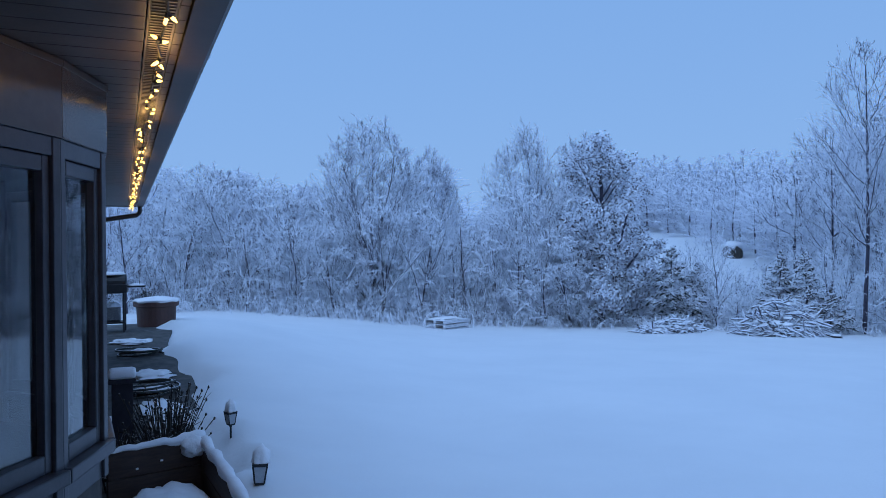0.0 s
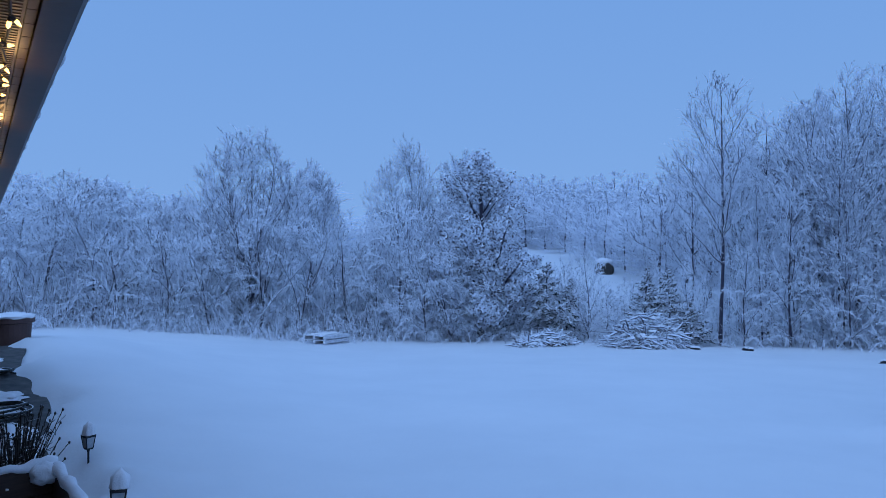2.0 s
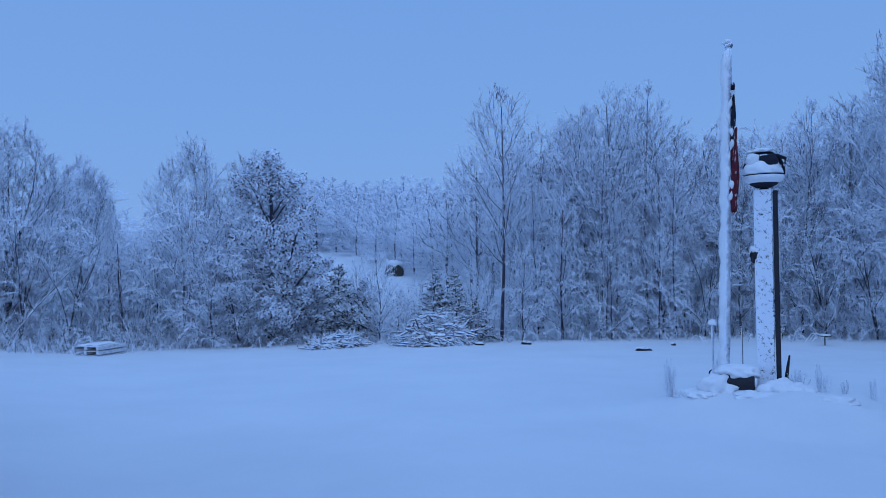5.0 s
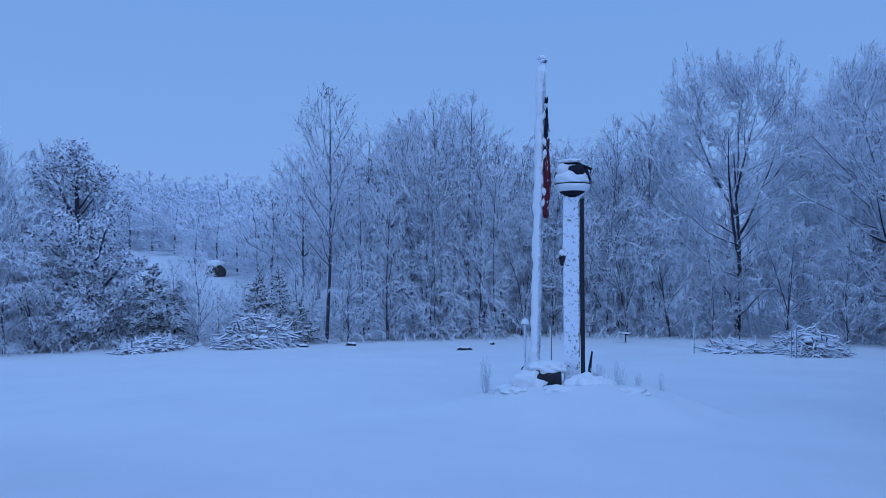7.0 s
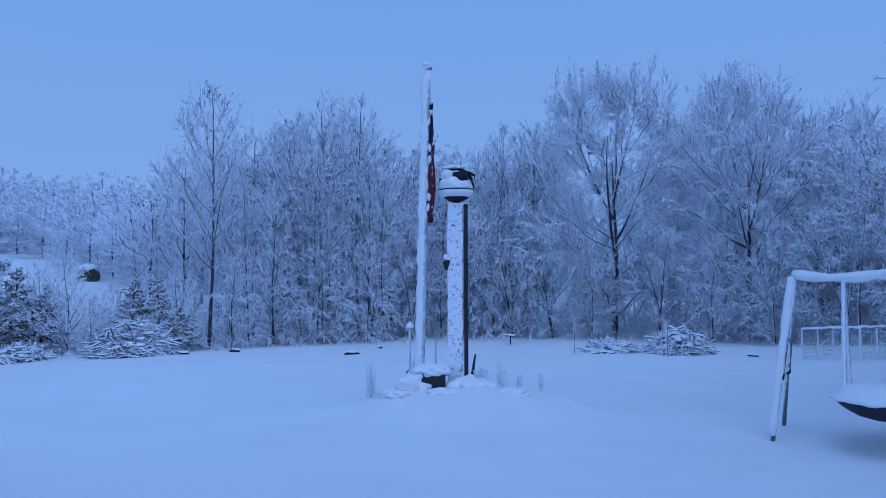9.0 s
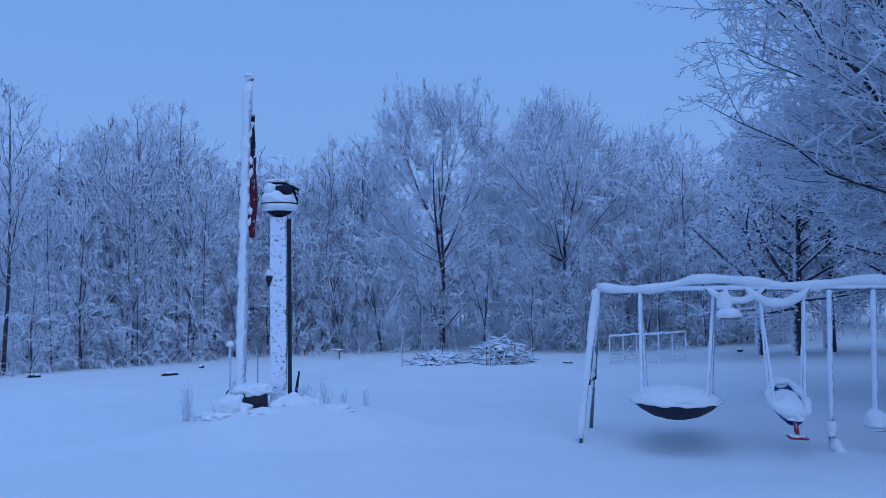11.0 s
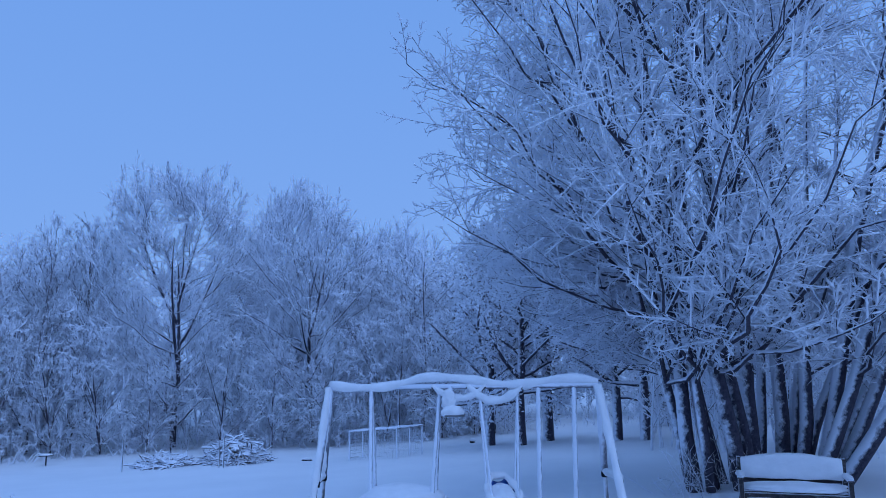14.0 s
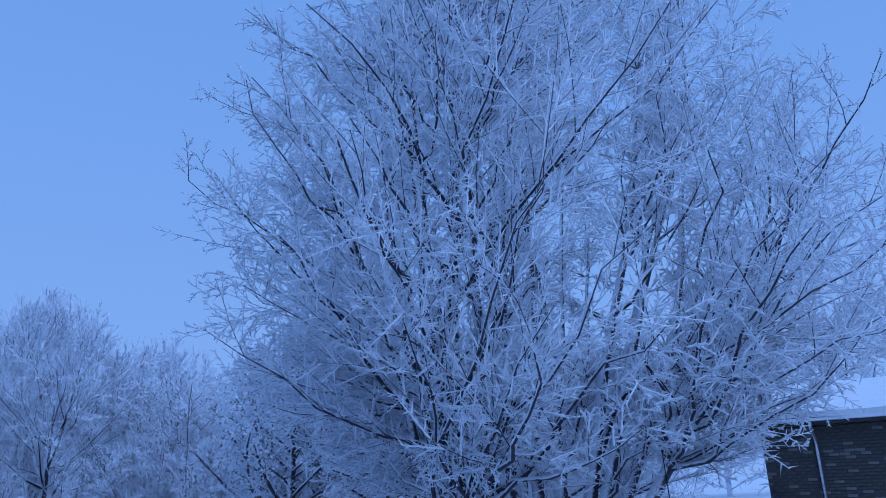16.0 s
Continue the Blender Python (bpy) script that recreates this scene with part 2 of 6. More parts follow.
# ---- ground ----
def lay(x, y):
    """The height of the lying snow at a place."""
    x, y = np.asarray(x, float), np.asarray(y, float)
    d, az = np.hypot(x, y), np.degrees(np.arctan2(x, y))
    k = np.interp(az, [-180, -40, 0, 10, 25, 40, 95, 125, 180], [0, 0, 0.01, 0.014, 0.040, 0.042, 0.042, 0.010, 0.0])
    z = -k * np.minimum(d, 28)
    z += 0.55 * np.exp(-((x - 1.6) ** 2 / 10 + (y - 15.6) ** 2 / 22))
    first = np.interp(az, [-180, 20, 32, 56, 66, 100, 180], [0.03, 0.07, 0.115, 0.115, 0.05, 0.035, 0.02])
    z += first * np.clip(d - 34, 0, 21) + first * 0.65 * np.clip(d - 55, 0, 75)
    r = np.hypot((x - 10.5) / 1.0, (y - 3.35) / 1.25)
    z += 0.36 * np.exp(-(r / 1.32) ** 4)
    z -= 0.07 * np.exp(-(((x - 9.5) / 0.5) ** 2 + ((y + 2.0) / 0.75) ** 2))
    z -= 0.14 * np.exp(-(((x - 8.7) / 1.5) ** 2 + ((y + 2.9) / 2.2) ** 2))
    near = np.exp(-(d / 40) ** 2)
    z += near * (0.035 * np.sin(0.9 * x + 0.5 * y) * np.sin(0.6 * y - 0.3 * x + 1) + 0.018 * np.sin(2.3 * x - 1.1 * y + 2) * np.sin(1.7 * y + 0.8 * x))
    mound = np.exp(-(r / 1.7) ** 6)
    z += mound * 0.05 * np.sin(5.1 * x + 2.2 * y) * np.sin(4.3 * y - 1.7 * x)
    s = 0.99894 * x - 0.0459 * y
    z += 0.05 * np.exp(-((s - 1.05) / 0.5) ** 2) * np.exp(-((y - 6) / 2.5) ** 2) * (1 + np.sin(6 * y + 3 * x))
    bare = (1 / (1 + np.exp(np.minimum(60, (s - 0.78 - 0.16 * np.sin(1.9 * y) - 0.09 * np.sin(4.7 * y + 1)) / 0.05)))) * (y > -4) * (y < 17.2)
    return z - 0.20 * bare * (s > -8)


def lay_at(x, y):
    return float(lay(x, y))


def mesh_of(name, verts, faces_quads, mat, tris=None, smooth=False):
    me = bpy.data.meshes.new(name)
    nq, nt = len(faces_quads), 0 if tris is None else len(tris)
    me.vertices.add(len(verts))
    me.vertices.foreach_set("co", np.asarray(verts, np.float32).ravel())
    idx = np.asarray(faces_quads, np.int32).ravel()
    if nt:
        idx = np.concatenate([idx, np.asarray(tris, np.int32).ravel()])
    me.loops.add(len(idx))
    me.loops.foreach_set("vertex_index", idx)
    me.polygons.add(nq + nt)
    start = np.concatenate([np.arange(nq) * 4, nq * 4 + np.arange(nt) * 3]).astype(np.int32)
    me.polygons.foreach_set("loop_start", start)
    me.update(calc_edges=True)
    me.materials.append(mat)
    if smooth:
        me.polygons.foreach_set("use_smooth", np.ones(nq + nt, bool))
    return me


def ground():
    rings = np.concatenate([[0.3], np.linspace(0.8, 20, 130), 20 * (1500 / 20) ** (np.linspace(0, 1, 60)[1:])])
    seg = 320
    a = np.linspace(0, 2 * math.pi, seg, endpoint=False)
    x, y = np.outer(rings, np.sin(a)), np.outer(rings, np.cos(a))
    v = np.stack([x, y, lay(x, y)], -1).reshape(-1, 3)
    i, j = np.meshgrid(np.arange(len(rings) - 1), np.arange(seg), indexing="ij")
    q = np.stack([i * seg + j, (i + 1) * seg + j, (i + 1) * seg + (j + 1) % seg, i * seg + (j + 1) % seg], -1).reshape(-1, 4)[:, ::-1]
    cap = [[(k + 1) % seg, k, len(v)] for k in range(seg)]
    v = np.concatenate([v, [[0, 0, lay_at(0, 0)]]])
    ob = new("ground", mesh_of("ground", v, q, M_GROUND, cap, True))
    tagged(ob, "snow-covered lawn and fields sloping away from the house", "ground", kind="structure")


ground()


# ---- trees ----
def unit(v):
    return v / np.maximum(np.linalg.norm(v, axis=-1, keepdims=True), 1e-9)


def sprout(rng, P, R, L, n, u0, u1, angle, spread, length, k=3, up=0.0, bend=0.0, wob=0.1, rad=0.5, rmin=0.006, fall=0.5):
    """n children on each branch: their points, radii and lengths. up lifts their start, bend their way out."""
    B, K = P.shape[:2]
    u = u0 + (u1 - u0) * (np.arange(n) + rng.random((B, n))) / n
    i = np.minimum((u * (K - 1)).astype(int), K - 2)
    f = (u * (K - 1) - i)[..., None]
    b = np.arange(B)[:, None]
    base, t = P[b, i] * (1 - f) + P[b, i + 1] * f, unit(P[b, i + 1] - P[b, i])
    r0 = R[b, i] * (1 - f[..., 0]) + R[b, i + 1] * f[..., 0]
    ref = np.where(np.abs(t[..., 2:3]) > 0.9, np.array([1.0, 0, 0]), np.array([0, 0, 1.0]))
    e1 = unit(np.cross(t, ref))
    e2 = np.cross(t, e1)
    phi = np.arange(n) * 2.4 + rng.random((B, 1)) * 6.28 + rng.normal(0, 0.4, (B, n))
    lean = angle if np.isscalar(angle) else angle[0] + (angle[1] - angle[0]) * (u - u0) / max(u1 - u0, 1e-6)
    th = np.radians(lean + rng.normal(0, spread, (B, n)))[..., None]
    d = np.cos(th) * t + np.sin(th) * (np.cos(phi)[..., None] * e1 + np.sin(phi)[..., None] * e2)
    d[..., 2] += up
    d = unit(d)
    ln = L[:, None] * length * (1 - fall * (u - u0) / max(u1 - u0, 1e-6)) * rng.uniform(0.65, 1.3, (B, n))
    pts = [base]
    for _ in range(k - 1):
        pts.append(pts[-1] + d * (ln / (k - 1))[..., None])
        d = d + rng.normal(0, wob, d.shape)
        d[..., 2] += bend
        d = unit(d)
    P2 = np.stack(pts, 2).reshape(B * n, k, 3)
    ra = np.maximum(np.minimum(r0 * rad, 0.028 * ln + rmin), rmin).reshape(-1, 1)
    R2 = ra * np.linspace(1, 0.42, k)
    return P2, np.maximum(R2, rmin * 0.6), ln.reshape(-1)


def tubes(P, R, sides, below=True):
    """Bars of the given points and radii, a flat face below: vertices and quads."""
    B, K = P.shape[:2]
    d = np.empty_like(P)
    d[:, 1:-1] = P[:, 2:] - P[:, :-2]
    d[:, 0], d[:, -1] = P[:, 1] - P[:, 0], P[:, -1] - P[:, -2]
    d = unit(d)
    ref = np.where(np.abs(d[..., 2:3]) > 0.97, np.array([0, 1.0, 0]), np.array([0, 0, 1.0]))
    a = unit(np.cross(d, ref))
    b = np.cross(a, d)
    ang = math.pi / 2 + 2 * math.pi * np.arange(sides) / sides
    V = P[:, :, None] + R[:, :, None, None] * (np.cos(ang)[:, None] * a[:, :, None] + np.sin(ang)[:, None] * b[:, :, None])
    base = (np.arange(B) * K * sides)[:, None, None]
    i, j = np.arange(K - 1)[None, :, None], np.arange(sides)[None, None, :]
    q = np.stack([base + i * sides + j, base + i * sides + (j + 1) % sides, base + (i + 1) * sides + (j + 1) % sides, base + (i + 1) * sides + j], -1)
    if below is False:
        q = q[:, :, [0, 2]]
    return V.reshape(-1, 3), q.reshape(-1, 4)[:, ::-1]


def spikes(P, R, tent=False):
    """Three-sided pointed twigs from each branch's first to last point: vertices and triangles."""
    V, q = tubes(P[:, [0, -1]], R[:, [0, -1]], 3)
    V = V.reshape(-1, 2, 3, 3)
    V = np.concatenate([V[:, 0], V[:, 1].mean(1, keepdims=True)], 1)
    b = (np.arange(len(V)) * 4)[:, None]
    k = np.array([0, 2]) if tent else np.arange(3)
    t = np.stack([b + k, b + (k + 1) % 3, b + 3 + 0 * k], -1).reshape(-1, 3)[:, ::-1]
    return V.reshape(-1, 3), t


def joined(name, bars, points, mat):
    vs, qs, ts, n = [], [], [], 0
    for P, R, s, *open_below in bars:
        V, q = tubes(P, R, s, not open_below)
        vs.append(V), qs.append(q + n)
        n += len(V)
    for P, R, *tent in points:
        V, t = spikes(P, R, bool(tent))
        vs.append(V), ts.append(t + n)
        n += len(V)
    quads = np.concatenate(qs) if qs else np.zeros((0, 4), int)
    return mesh_of(name, np.concatenate(vs), quads, mat, np.concatenate(ts) if ts else None)


def stem(rng, foot, lean, height, r, k=9, wob=0.05, straighten=0.1):
    """One trunk: points, radii, length."""
    d, p = unit(np.array([lean[0], lean[1], 1.0])), np.array(foot, float)
    pts = [p]
    for _ in range(k - 1):
        p = p + d * height / (k - 1)
        d = unit(d + rng.normal(0, wob, 3) + np.array([0, 0, straighten]))
        pts.append(p)
    return np.array(pts)[None], (r * np.linspace(1, 0.16, k) ** 0.85)[None], np.array([float(height)])


def tree_thing(name, stems, crown, m, label, category="tree", group=""):
    """A tree: trunk and thick limbs as one part, the fine crown as another."""
    ob = thing(name, m, label, category, group)
    t = new("trunk", stems)
    t.parent = ob
    c = new("crown", crown)
    c.parent = ob
    return ob


def egg(P, hull):
    """How far out a point lies in an egg-shaped crown: 1 on its skin. hull: x, y, foot, widest height, top, radius."""
    cx, cy, z0, zc, top, radius = hull
    rho, z = np.hypot(P[..., 0] - cx, P[..., 1] - cy) / radius, P[..., 2] - zc
    return np.sqrt(rho ** 2 + (z / np.where(z > 0, top - zc, zc - z0)) ** 2)


def grown(rng, hull, branches, uneven=0.10):
    """Shortens branches that would leave the crown."""
    P, R, L = branches
    b, t = egg(P[:, 0], hull), egg(P[:, -1], hull)
    lim = 1 + rng.normal(0, uneven, len(P))
    k = np.where(t > lim, np.clip((lim - b) / np.maximum(t - b, 1e-3), 0.10, 1), 1.0)
    return P[:, :1] + (P - P[:, :1]) * k[:, None, None], R, L * k


def boughs_to(rng, P0, R0, hull, n, rise=0.7, k=7, inner=0.62, thick=0.012, sweep=0.0, wob=0.045, lowest=0.0, skew=1.0, stray=0.2):
    """n boughs from the stems out to points spread evenly under the crown's skin."""
    cx, cy, z0, zc, top, radius = hull
    i = np.arange(n) + 0.5
    dz = 1 - 2 * (i / n) ** skew
    phi, q = i * 2.39996 + rng.normal(0, 0.12, n), inner + (1 - inner) * rng.random(n) ** 0.6
    flat = np.sqrt(1 - dz ** 2)
    T = np.stack([cx + radius * q * flat * np.cos(phi), cy + radius * q * flat * np.sin(phi), zc + q * dz * np.where(dz > 0, top - zc, zc - z0)], -1)
    S, r = P0[:, 1:].reshape(-1, 3), R0[:, 1:].reshape(-1)
    hd = np.hypot(T[:, None, 0] - S[None, :, 0], T[:, None, 1] - S[None, :, 1])
    dv = T[:, None, 2] - S[None, :, 2]
    cost = hd + 0.9 * np.abs(dv - rise * hd - 0.3) + stray * radius * rng.random(hd.shape)
    j = (cost + 6.0 * (S[None, :, 2] < lowest)).argmin(1)
    base, d = S[j], T - S[j]
    ln = np.linalg.norm(d, axis=-1)
    mid = base + d * [0.5, 0.5, 0.5] + np.stack([0 * ln, 0 * ln, -sweep * ln], -1)
    u = np.linspace(0, 1, k)[None, :, None]
    P = (1 - u) ** 2 * base[:, None] + 2 * u * (1 - u) * mid[:, None] + u ** 2 * T[:, None]
    P[:, 1:] += np.cumsum(rng.normal(0, wob, (n, k - 1, 3)) * ln[:, None, None] * 0.5, 1)
    R = np.minimum(r[j] * 0.6, thick * ln + 0.010)[:, None] * np.linspace(1, 0.18, k)
    return P, np.maximum(R, 0.006), ln


def broad_tree(seed, height, radius, z0=0.5, widest=0.5, limbs=40, mid=7, fine=6, twig=5, rise=0.7, sweep=0.10, r=0.12, rmin=0.018, mat=None, droop=0.02, leaders=(), uneven=0.09, wob=0.04, up=0.06, fan=32):
    """Meshes of a bare deciduous tree, all its twigs laden with snow. leaders: forks as (height share, lean x, lean y)."""
    rng = np.random.default_rng(seed)
    hull = (0, 0, z0, height * widest, height, radius)
    P0, R0, L0 = stem(rng, (0, 0, -0.1), rng.normal(0, 0.03, 2), height * (0.62 if leaders else 0.9), r, 10, wob)
    trunks = [(P0, R0, 8)]
    for share, lx, ly in leaders:
        foot = P0[0, min(9, int(share / 0.62 * 9))]
        p, q, _ = stem(rng, foot, (lx, ly), height * (0.82 - share), r * 0.45, 10, wob * 1.5, 0.04)
        p, q, _ = grown(rng, hull, (p, q, np.array([1.0])), 0.02)
        trunks.append((p, q, 6))
    P0, R0 = np.concatenate([t[0] for t in trunks]), np.concatenate([t[1] for t in trunks])
    P1, R1, L1 = boughs_to(rng, P0, R0, hull, limbs, rise, 6, 0.5, sweep=sweep, skew=1.3)
    P2, R2, L2 = grown(rng, hull, sprout(rng, P1, R1, np.maximum(L1, 0.35 * radius), mid, 0.18, 1.0, fan + 4, 9, 0.55, 4, up, droop, 0.09, 0.5, rmin * 1.1, 0.40), uneven)
    P3, R3, L3 = grown(rng, hull, sprout(rng, P2, R2, L2, fine, 0.10, 1.0, fan, 10, 0.55, 3, up, droop, 0.10, 0.6, rmin, 0.35), uneven)
    P4, R4, L4 = sprout(rng, P3, R3, L3, twig, 0.1, 1.0, fan + 2, 12, 0.66, 2, up, 0.0, 0.1, 0.8, rmin * 0.85, 0.3)
    pts = [(P4, R4 * 0.95, 1), (P3, R3, 1)]
    if mat:
        return joined("trunk", trunks, [], M_BARK), joined("crown", [(P1, R1, 4), (P2, R2, 3, 1)], pts, mat)
    return joined("trunk", trunks + [(P1, R1, 3)], [], M_BOUGH), joined("crown", [(P2, R2, 3, 1)], pts, M_TWIG)


def ring_place(x, y, turn=0.0, s=1.0, sz=None, sink=0.0):
    return pose(x, y, lay_at(x, y) - sink, 0, 0, turn) @ Matrix.Diagonal((s, s, sz or s, 1))


def big_tree():
    """The clump of stems beside the bench, with its wide crown."""
    rng = np.random.default_rng(5)
    cx, cy = 10.45, -7.75
    z = lay_at(cx, cy) - 0.1
    ob = thing("multi_stem_tree", pose(0, 0, 0), "large multi-stemmed bare tree thick with fresh snow behind the bench", "tree")
    stems = [(-0.05, 1.15, 0.05, 0.10, 8.8, 0.12), (-0.1, 0.85, 0.05, 0.13, 9.4, 0.095), (-0.45, 0.62, -0.05, 0.17, 9.2, 0.125), (-0.2, 0.25, -0.12, 0.22, 10.0, 0.11), (0.1, 0.0, 0.0, 0.03, 11.4, 0.135), (0.3, -0.15, 0.10, -0.04, 11.0, 0.10),
             (0.1, -0.5, -0.02, -0.05, 10.8, 0.12), (-0.15, -0.6, -0.08, -0.15, 10.4, 0.11), (-0.35, -0.75, -0.12, -0.26, 10.0, 0.115), (-0.65, -0.45, -0.16, -0.40, 9.4, 0.11), (-0.9, -0.55, -0.30, -0.66, 8.8, 0.125), (0.35, 0.4, 0.16, 0.16, 9.6, 0.09), (0.4, -0.3, 0.25, -0.30, 9.6, 0.09), (0.15, 1.1, 0.08, 0.12, 8.4, 0.085), (0.5, 0.75, 0.12, 0.10, 9.0, 0.07), (0.5, 0.1, 0.1, 0.0, 9.5, 0.065), (0.3, -0.8, 0.05, -0.2, 9.0, 0.075), (-0.3, 1.05, -0.02, 0.10, 8.4, 0.07), (0.2, -0.9, -0.05, -0.35, 10.0, 0.10), (-0.2, -1.0, -0.15, -0.5, 9.6, 0.10), (0.6, -0.7, 0.1, -0.5, 9.4, 0.09), (-0.5, -0.9, -0.26, -0.40, 11.4, 0.11)]
    P0, R0, L0 = [], [], []
    for dx, dy, lx, ly, h, r in stems:
        p, rr, ln = stem(rng, (cx + dx, cy + dy, z), (lx, ly), h, r, 11, 0.05, 0.035)
        P0.append(p), R0.append(rr), L0.append(ln)
        link("stem", tube([tuple(map(float, q)) for q in p[0]], [float(v) for v in rr[0]], 9), M_BARK, ob, smooth=True)
    P0, R0, L0 = np.concatenate(P0), np.concatenate(R0), np.concatenate(L0)
    hull = (cx - 0.35, cy - 0.4, 1.5, 4.6, 13.8, 6.2)
    P1, R1, L1 = boughs_to(rng, P0, R0, hull, 520, 0.45, 8, 0.40, 0.0095, 0.0, 0.05, 1.4, 1.35, 0.30)
    tip = P1[:, -1] - [cx, cy, 0]
    front = (-0.80 * tip[:, 0] + 0.60 * tip[:, 1]) / np.hypot(tip[:, 0], tip[:, 1])
    kept = (tip[:, 2] > 4.6) | (front < 0.45) | (rng.random(len(P1)) < 0.35)
    P1, R1, L1 = P1[kept], R1[kept], L1[kept]
    P2, R2, L2 = grown(rng, hull, sprout(rng, P1, R1, np.maximum(L1, 1.8), 9, 0.10, 1.0, 40, 9, 0.42, 5, 0.02, 0.015, 0.08, 0.5, 0.009, 0.4), 0.07)
    P3, R3, L3 = grown(rng, hull, sprout(rng, P2, R2, L2, 8, 0.08, 1.0, 42, 10, 0.42, 3, 0.02, 0.015, 0.12, 0.8, 0.0122, 0.35), 0.09)
    P4, R4, L4 = sprout(rng, P3, R3, L3, 6, 0.10, 1.0, 46, 12, 0.40, 2, 0.04, 0.0, 0.1, 1.0, 0.0126, 0.3)
    boughs = new("branchwork", joined("branchwork", [(P1, R1, 5), (P2, R2 * 0.9, 3)], [], M_BARK))
    boughs.parent = ob
    laden = np.where(rng.random(len(P1)) < np.where(P1[:, -1, 2] < 5.5, 0.25, 0.04), 1.4, 0.95)
    laden = np.repeat(laden, 72)[:, None]
    R3, R4 = R3 * laden, R4 * np.repeat(laden ** 0.7, 6, 0)
    crown = new("crown", joined("crown", [(P3[:, [0, 2]], R3[:, [0, 2]], 3)], [(P4, R4)], M_TWIG_NEAR))
    crown.parent = ob


# bare trees of several shapes, shared by the wood's edge: meshes, height, radius
VASE = ((0.16, 0.24, 0.06), (0.20, -0.15, 0.24), (0.24, -0.20, -0.17), (0.28, 0.12, -0.24), (0.34, 0.05, 0.10), (0.40, -0.05, -0.04))
FORK = ((0.26, 0.85, 0.15), (0.32, -0.90, 0.10), (0.38, 0.15, -0.70), (0.44, -0.15, 0.60), (0.50, 0.35, -0.1), (0.55, -0.2, -0.3))
KINDS = {
    "vase": (broad_tree(11, 8.6, 2.5, 0.9, 0.52, 84, 7, 6, 6, 1.25, 0.08, 0.11, 0.0138, leaders=VASE, droop=0.02, up=0.05), 8.6, 2.5),
    "oval": (broad_tree(12, 8.4, 1.9, 0.8, 0.58, 58, 7, 6, 6, 1.25, 0.08, 0.085, 0.0138, leaders=VASE[::2], droop=0.02, up=0.05), 8.4, 1.9),
    "tall": (broad_tree(18, 9.6, 1.6, 2.6, 0.66, 30, 8, 5, 3, 1.0, 0.08, 0.085, 0.013, wob=0.018, droop=0.03, uneven=0.16, up=0.10), 9.6, 1.6),
    "wood": (broad_tree(23, 9.0, 1.9, -0.3, 0.58, 46, 6, 6, 4, 0.8, 0.04, 0.06, 0.0148, droop=-0.01, uneven=0.10, wob=0.05, up=0.0), 9.0, 1.9),
    "snowy": (broad_tree(14, 5.2, 2.0, -0.2, 0.55, 36, 6, 6, 4, 0.5, -0.08, 0.06, 0.017, leaders=VASE[1:4], droop=-0.07, uneven=0.14, wob=0.08, up=0.0, fan=40), 5.2, 2.0),
    "bush": (broad_tree(24, 4.4, 1.9, -0.6, 0.46, 30, 6, 5, 3, 0.4, -0.10, 0.05, 0.018, droop=-0.08, uneven=0.18, wob=0.09, up=0.0, fan=40), 4.4, 1.9),
    "oak": (broad_tree(15, 10.0, 3.6, -0.4, 0.62, 110, 8, 6, 5, 0.50, 0.03, 0.17, 0.0155, leaders=FORK, droop=-0.02, uneven=0.10), 10.0, 3.6),
    "oak_low": (broad_tree(25, 8.4, 3.6, -0.6, 0.58, 92, 8, 6, 5, 0.42, 0.0, 0.18, 0.016, leaders=FORK[1:], droop=-0.04, uneven=0.10), 8.4, 3.6),
    "thin": (broad_tree(16, 6.6, 0.9, 1.0, 0.6, 22, 6, 5, 3, 0.9, 0.06, 0.05, 0.0165), 6.6, 0.9),
    "back": (broad_tree(17, 9.0, 2.6, -0.6, 0.55, 36, 5, 4, 2, 0.6, 0.03, 0.10, 0.028, droop=0.0), 9.0, 2.6),
    # far hill trees: haze comes from the pale twig colour
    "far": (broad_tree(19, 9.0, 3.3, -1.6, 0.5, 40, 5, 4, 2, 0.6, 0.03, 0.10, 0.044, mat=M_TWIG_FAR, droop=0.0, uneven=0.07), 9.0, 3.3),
}
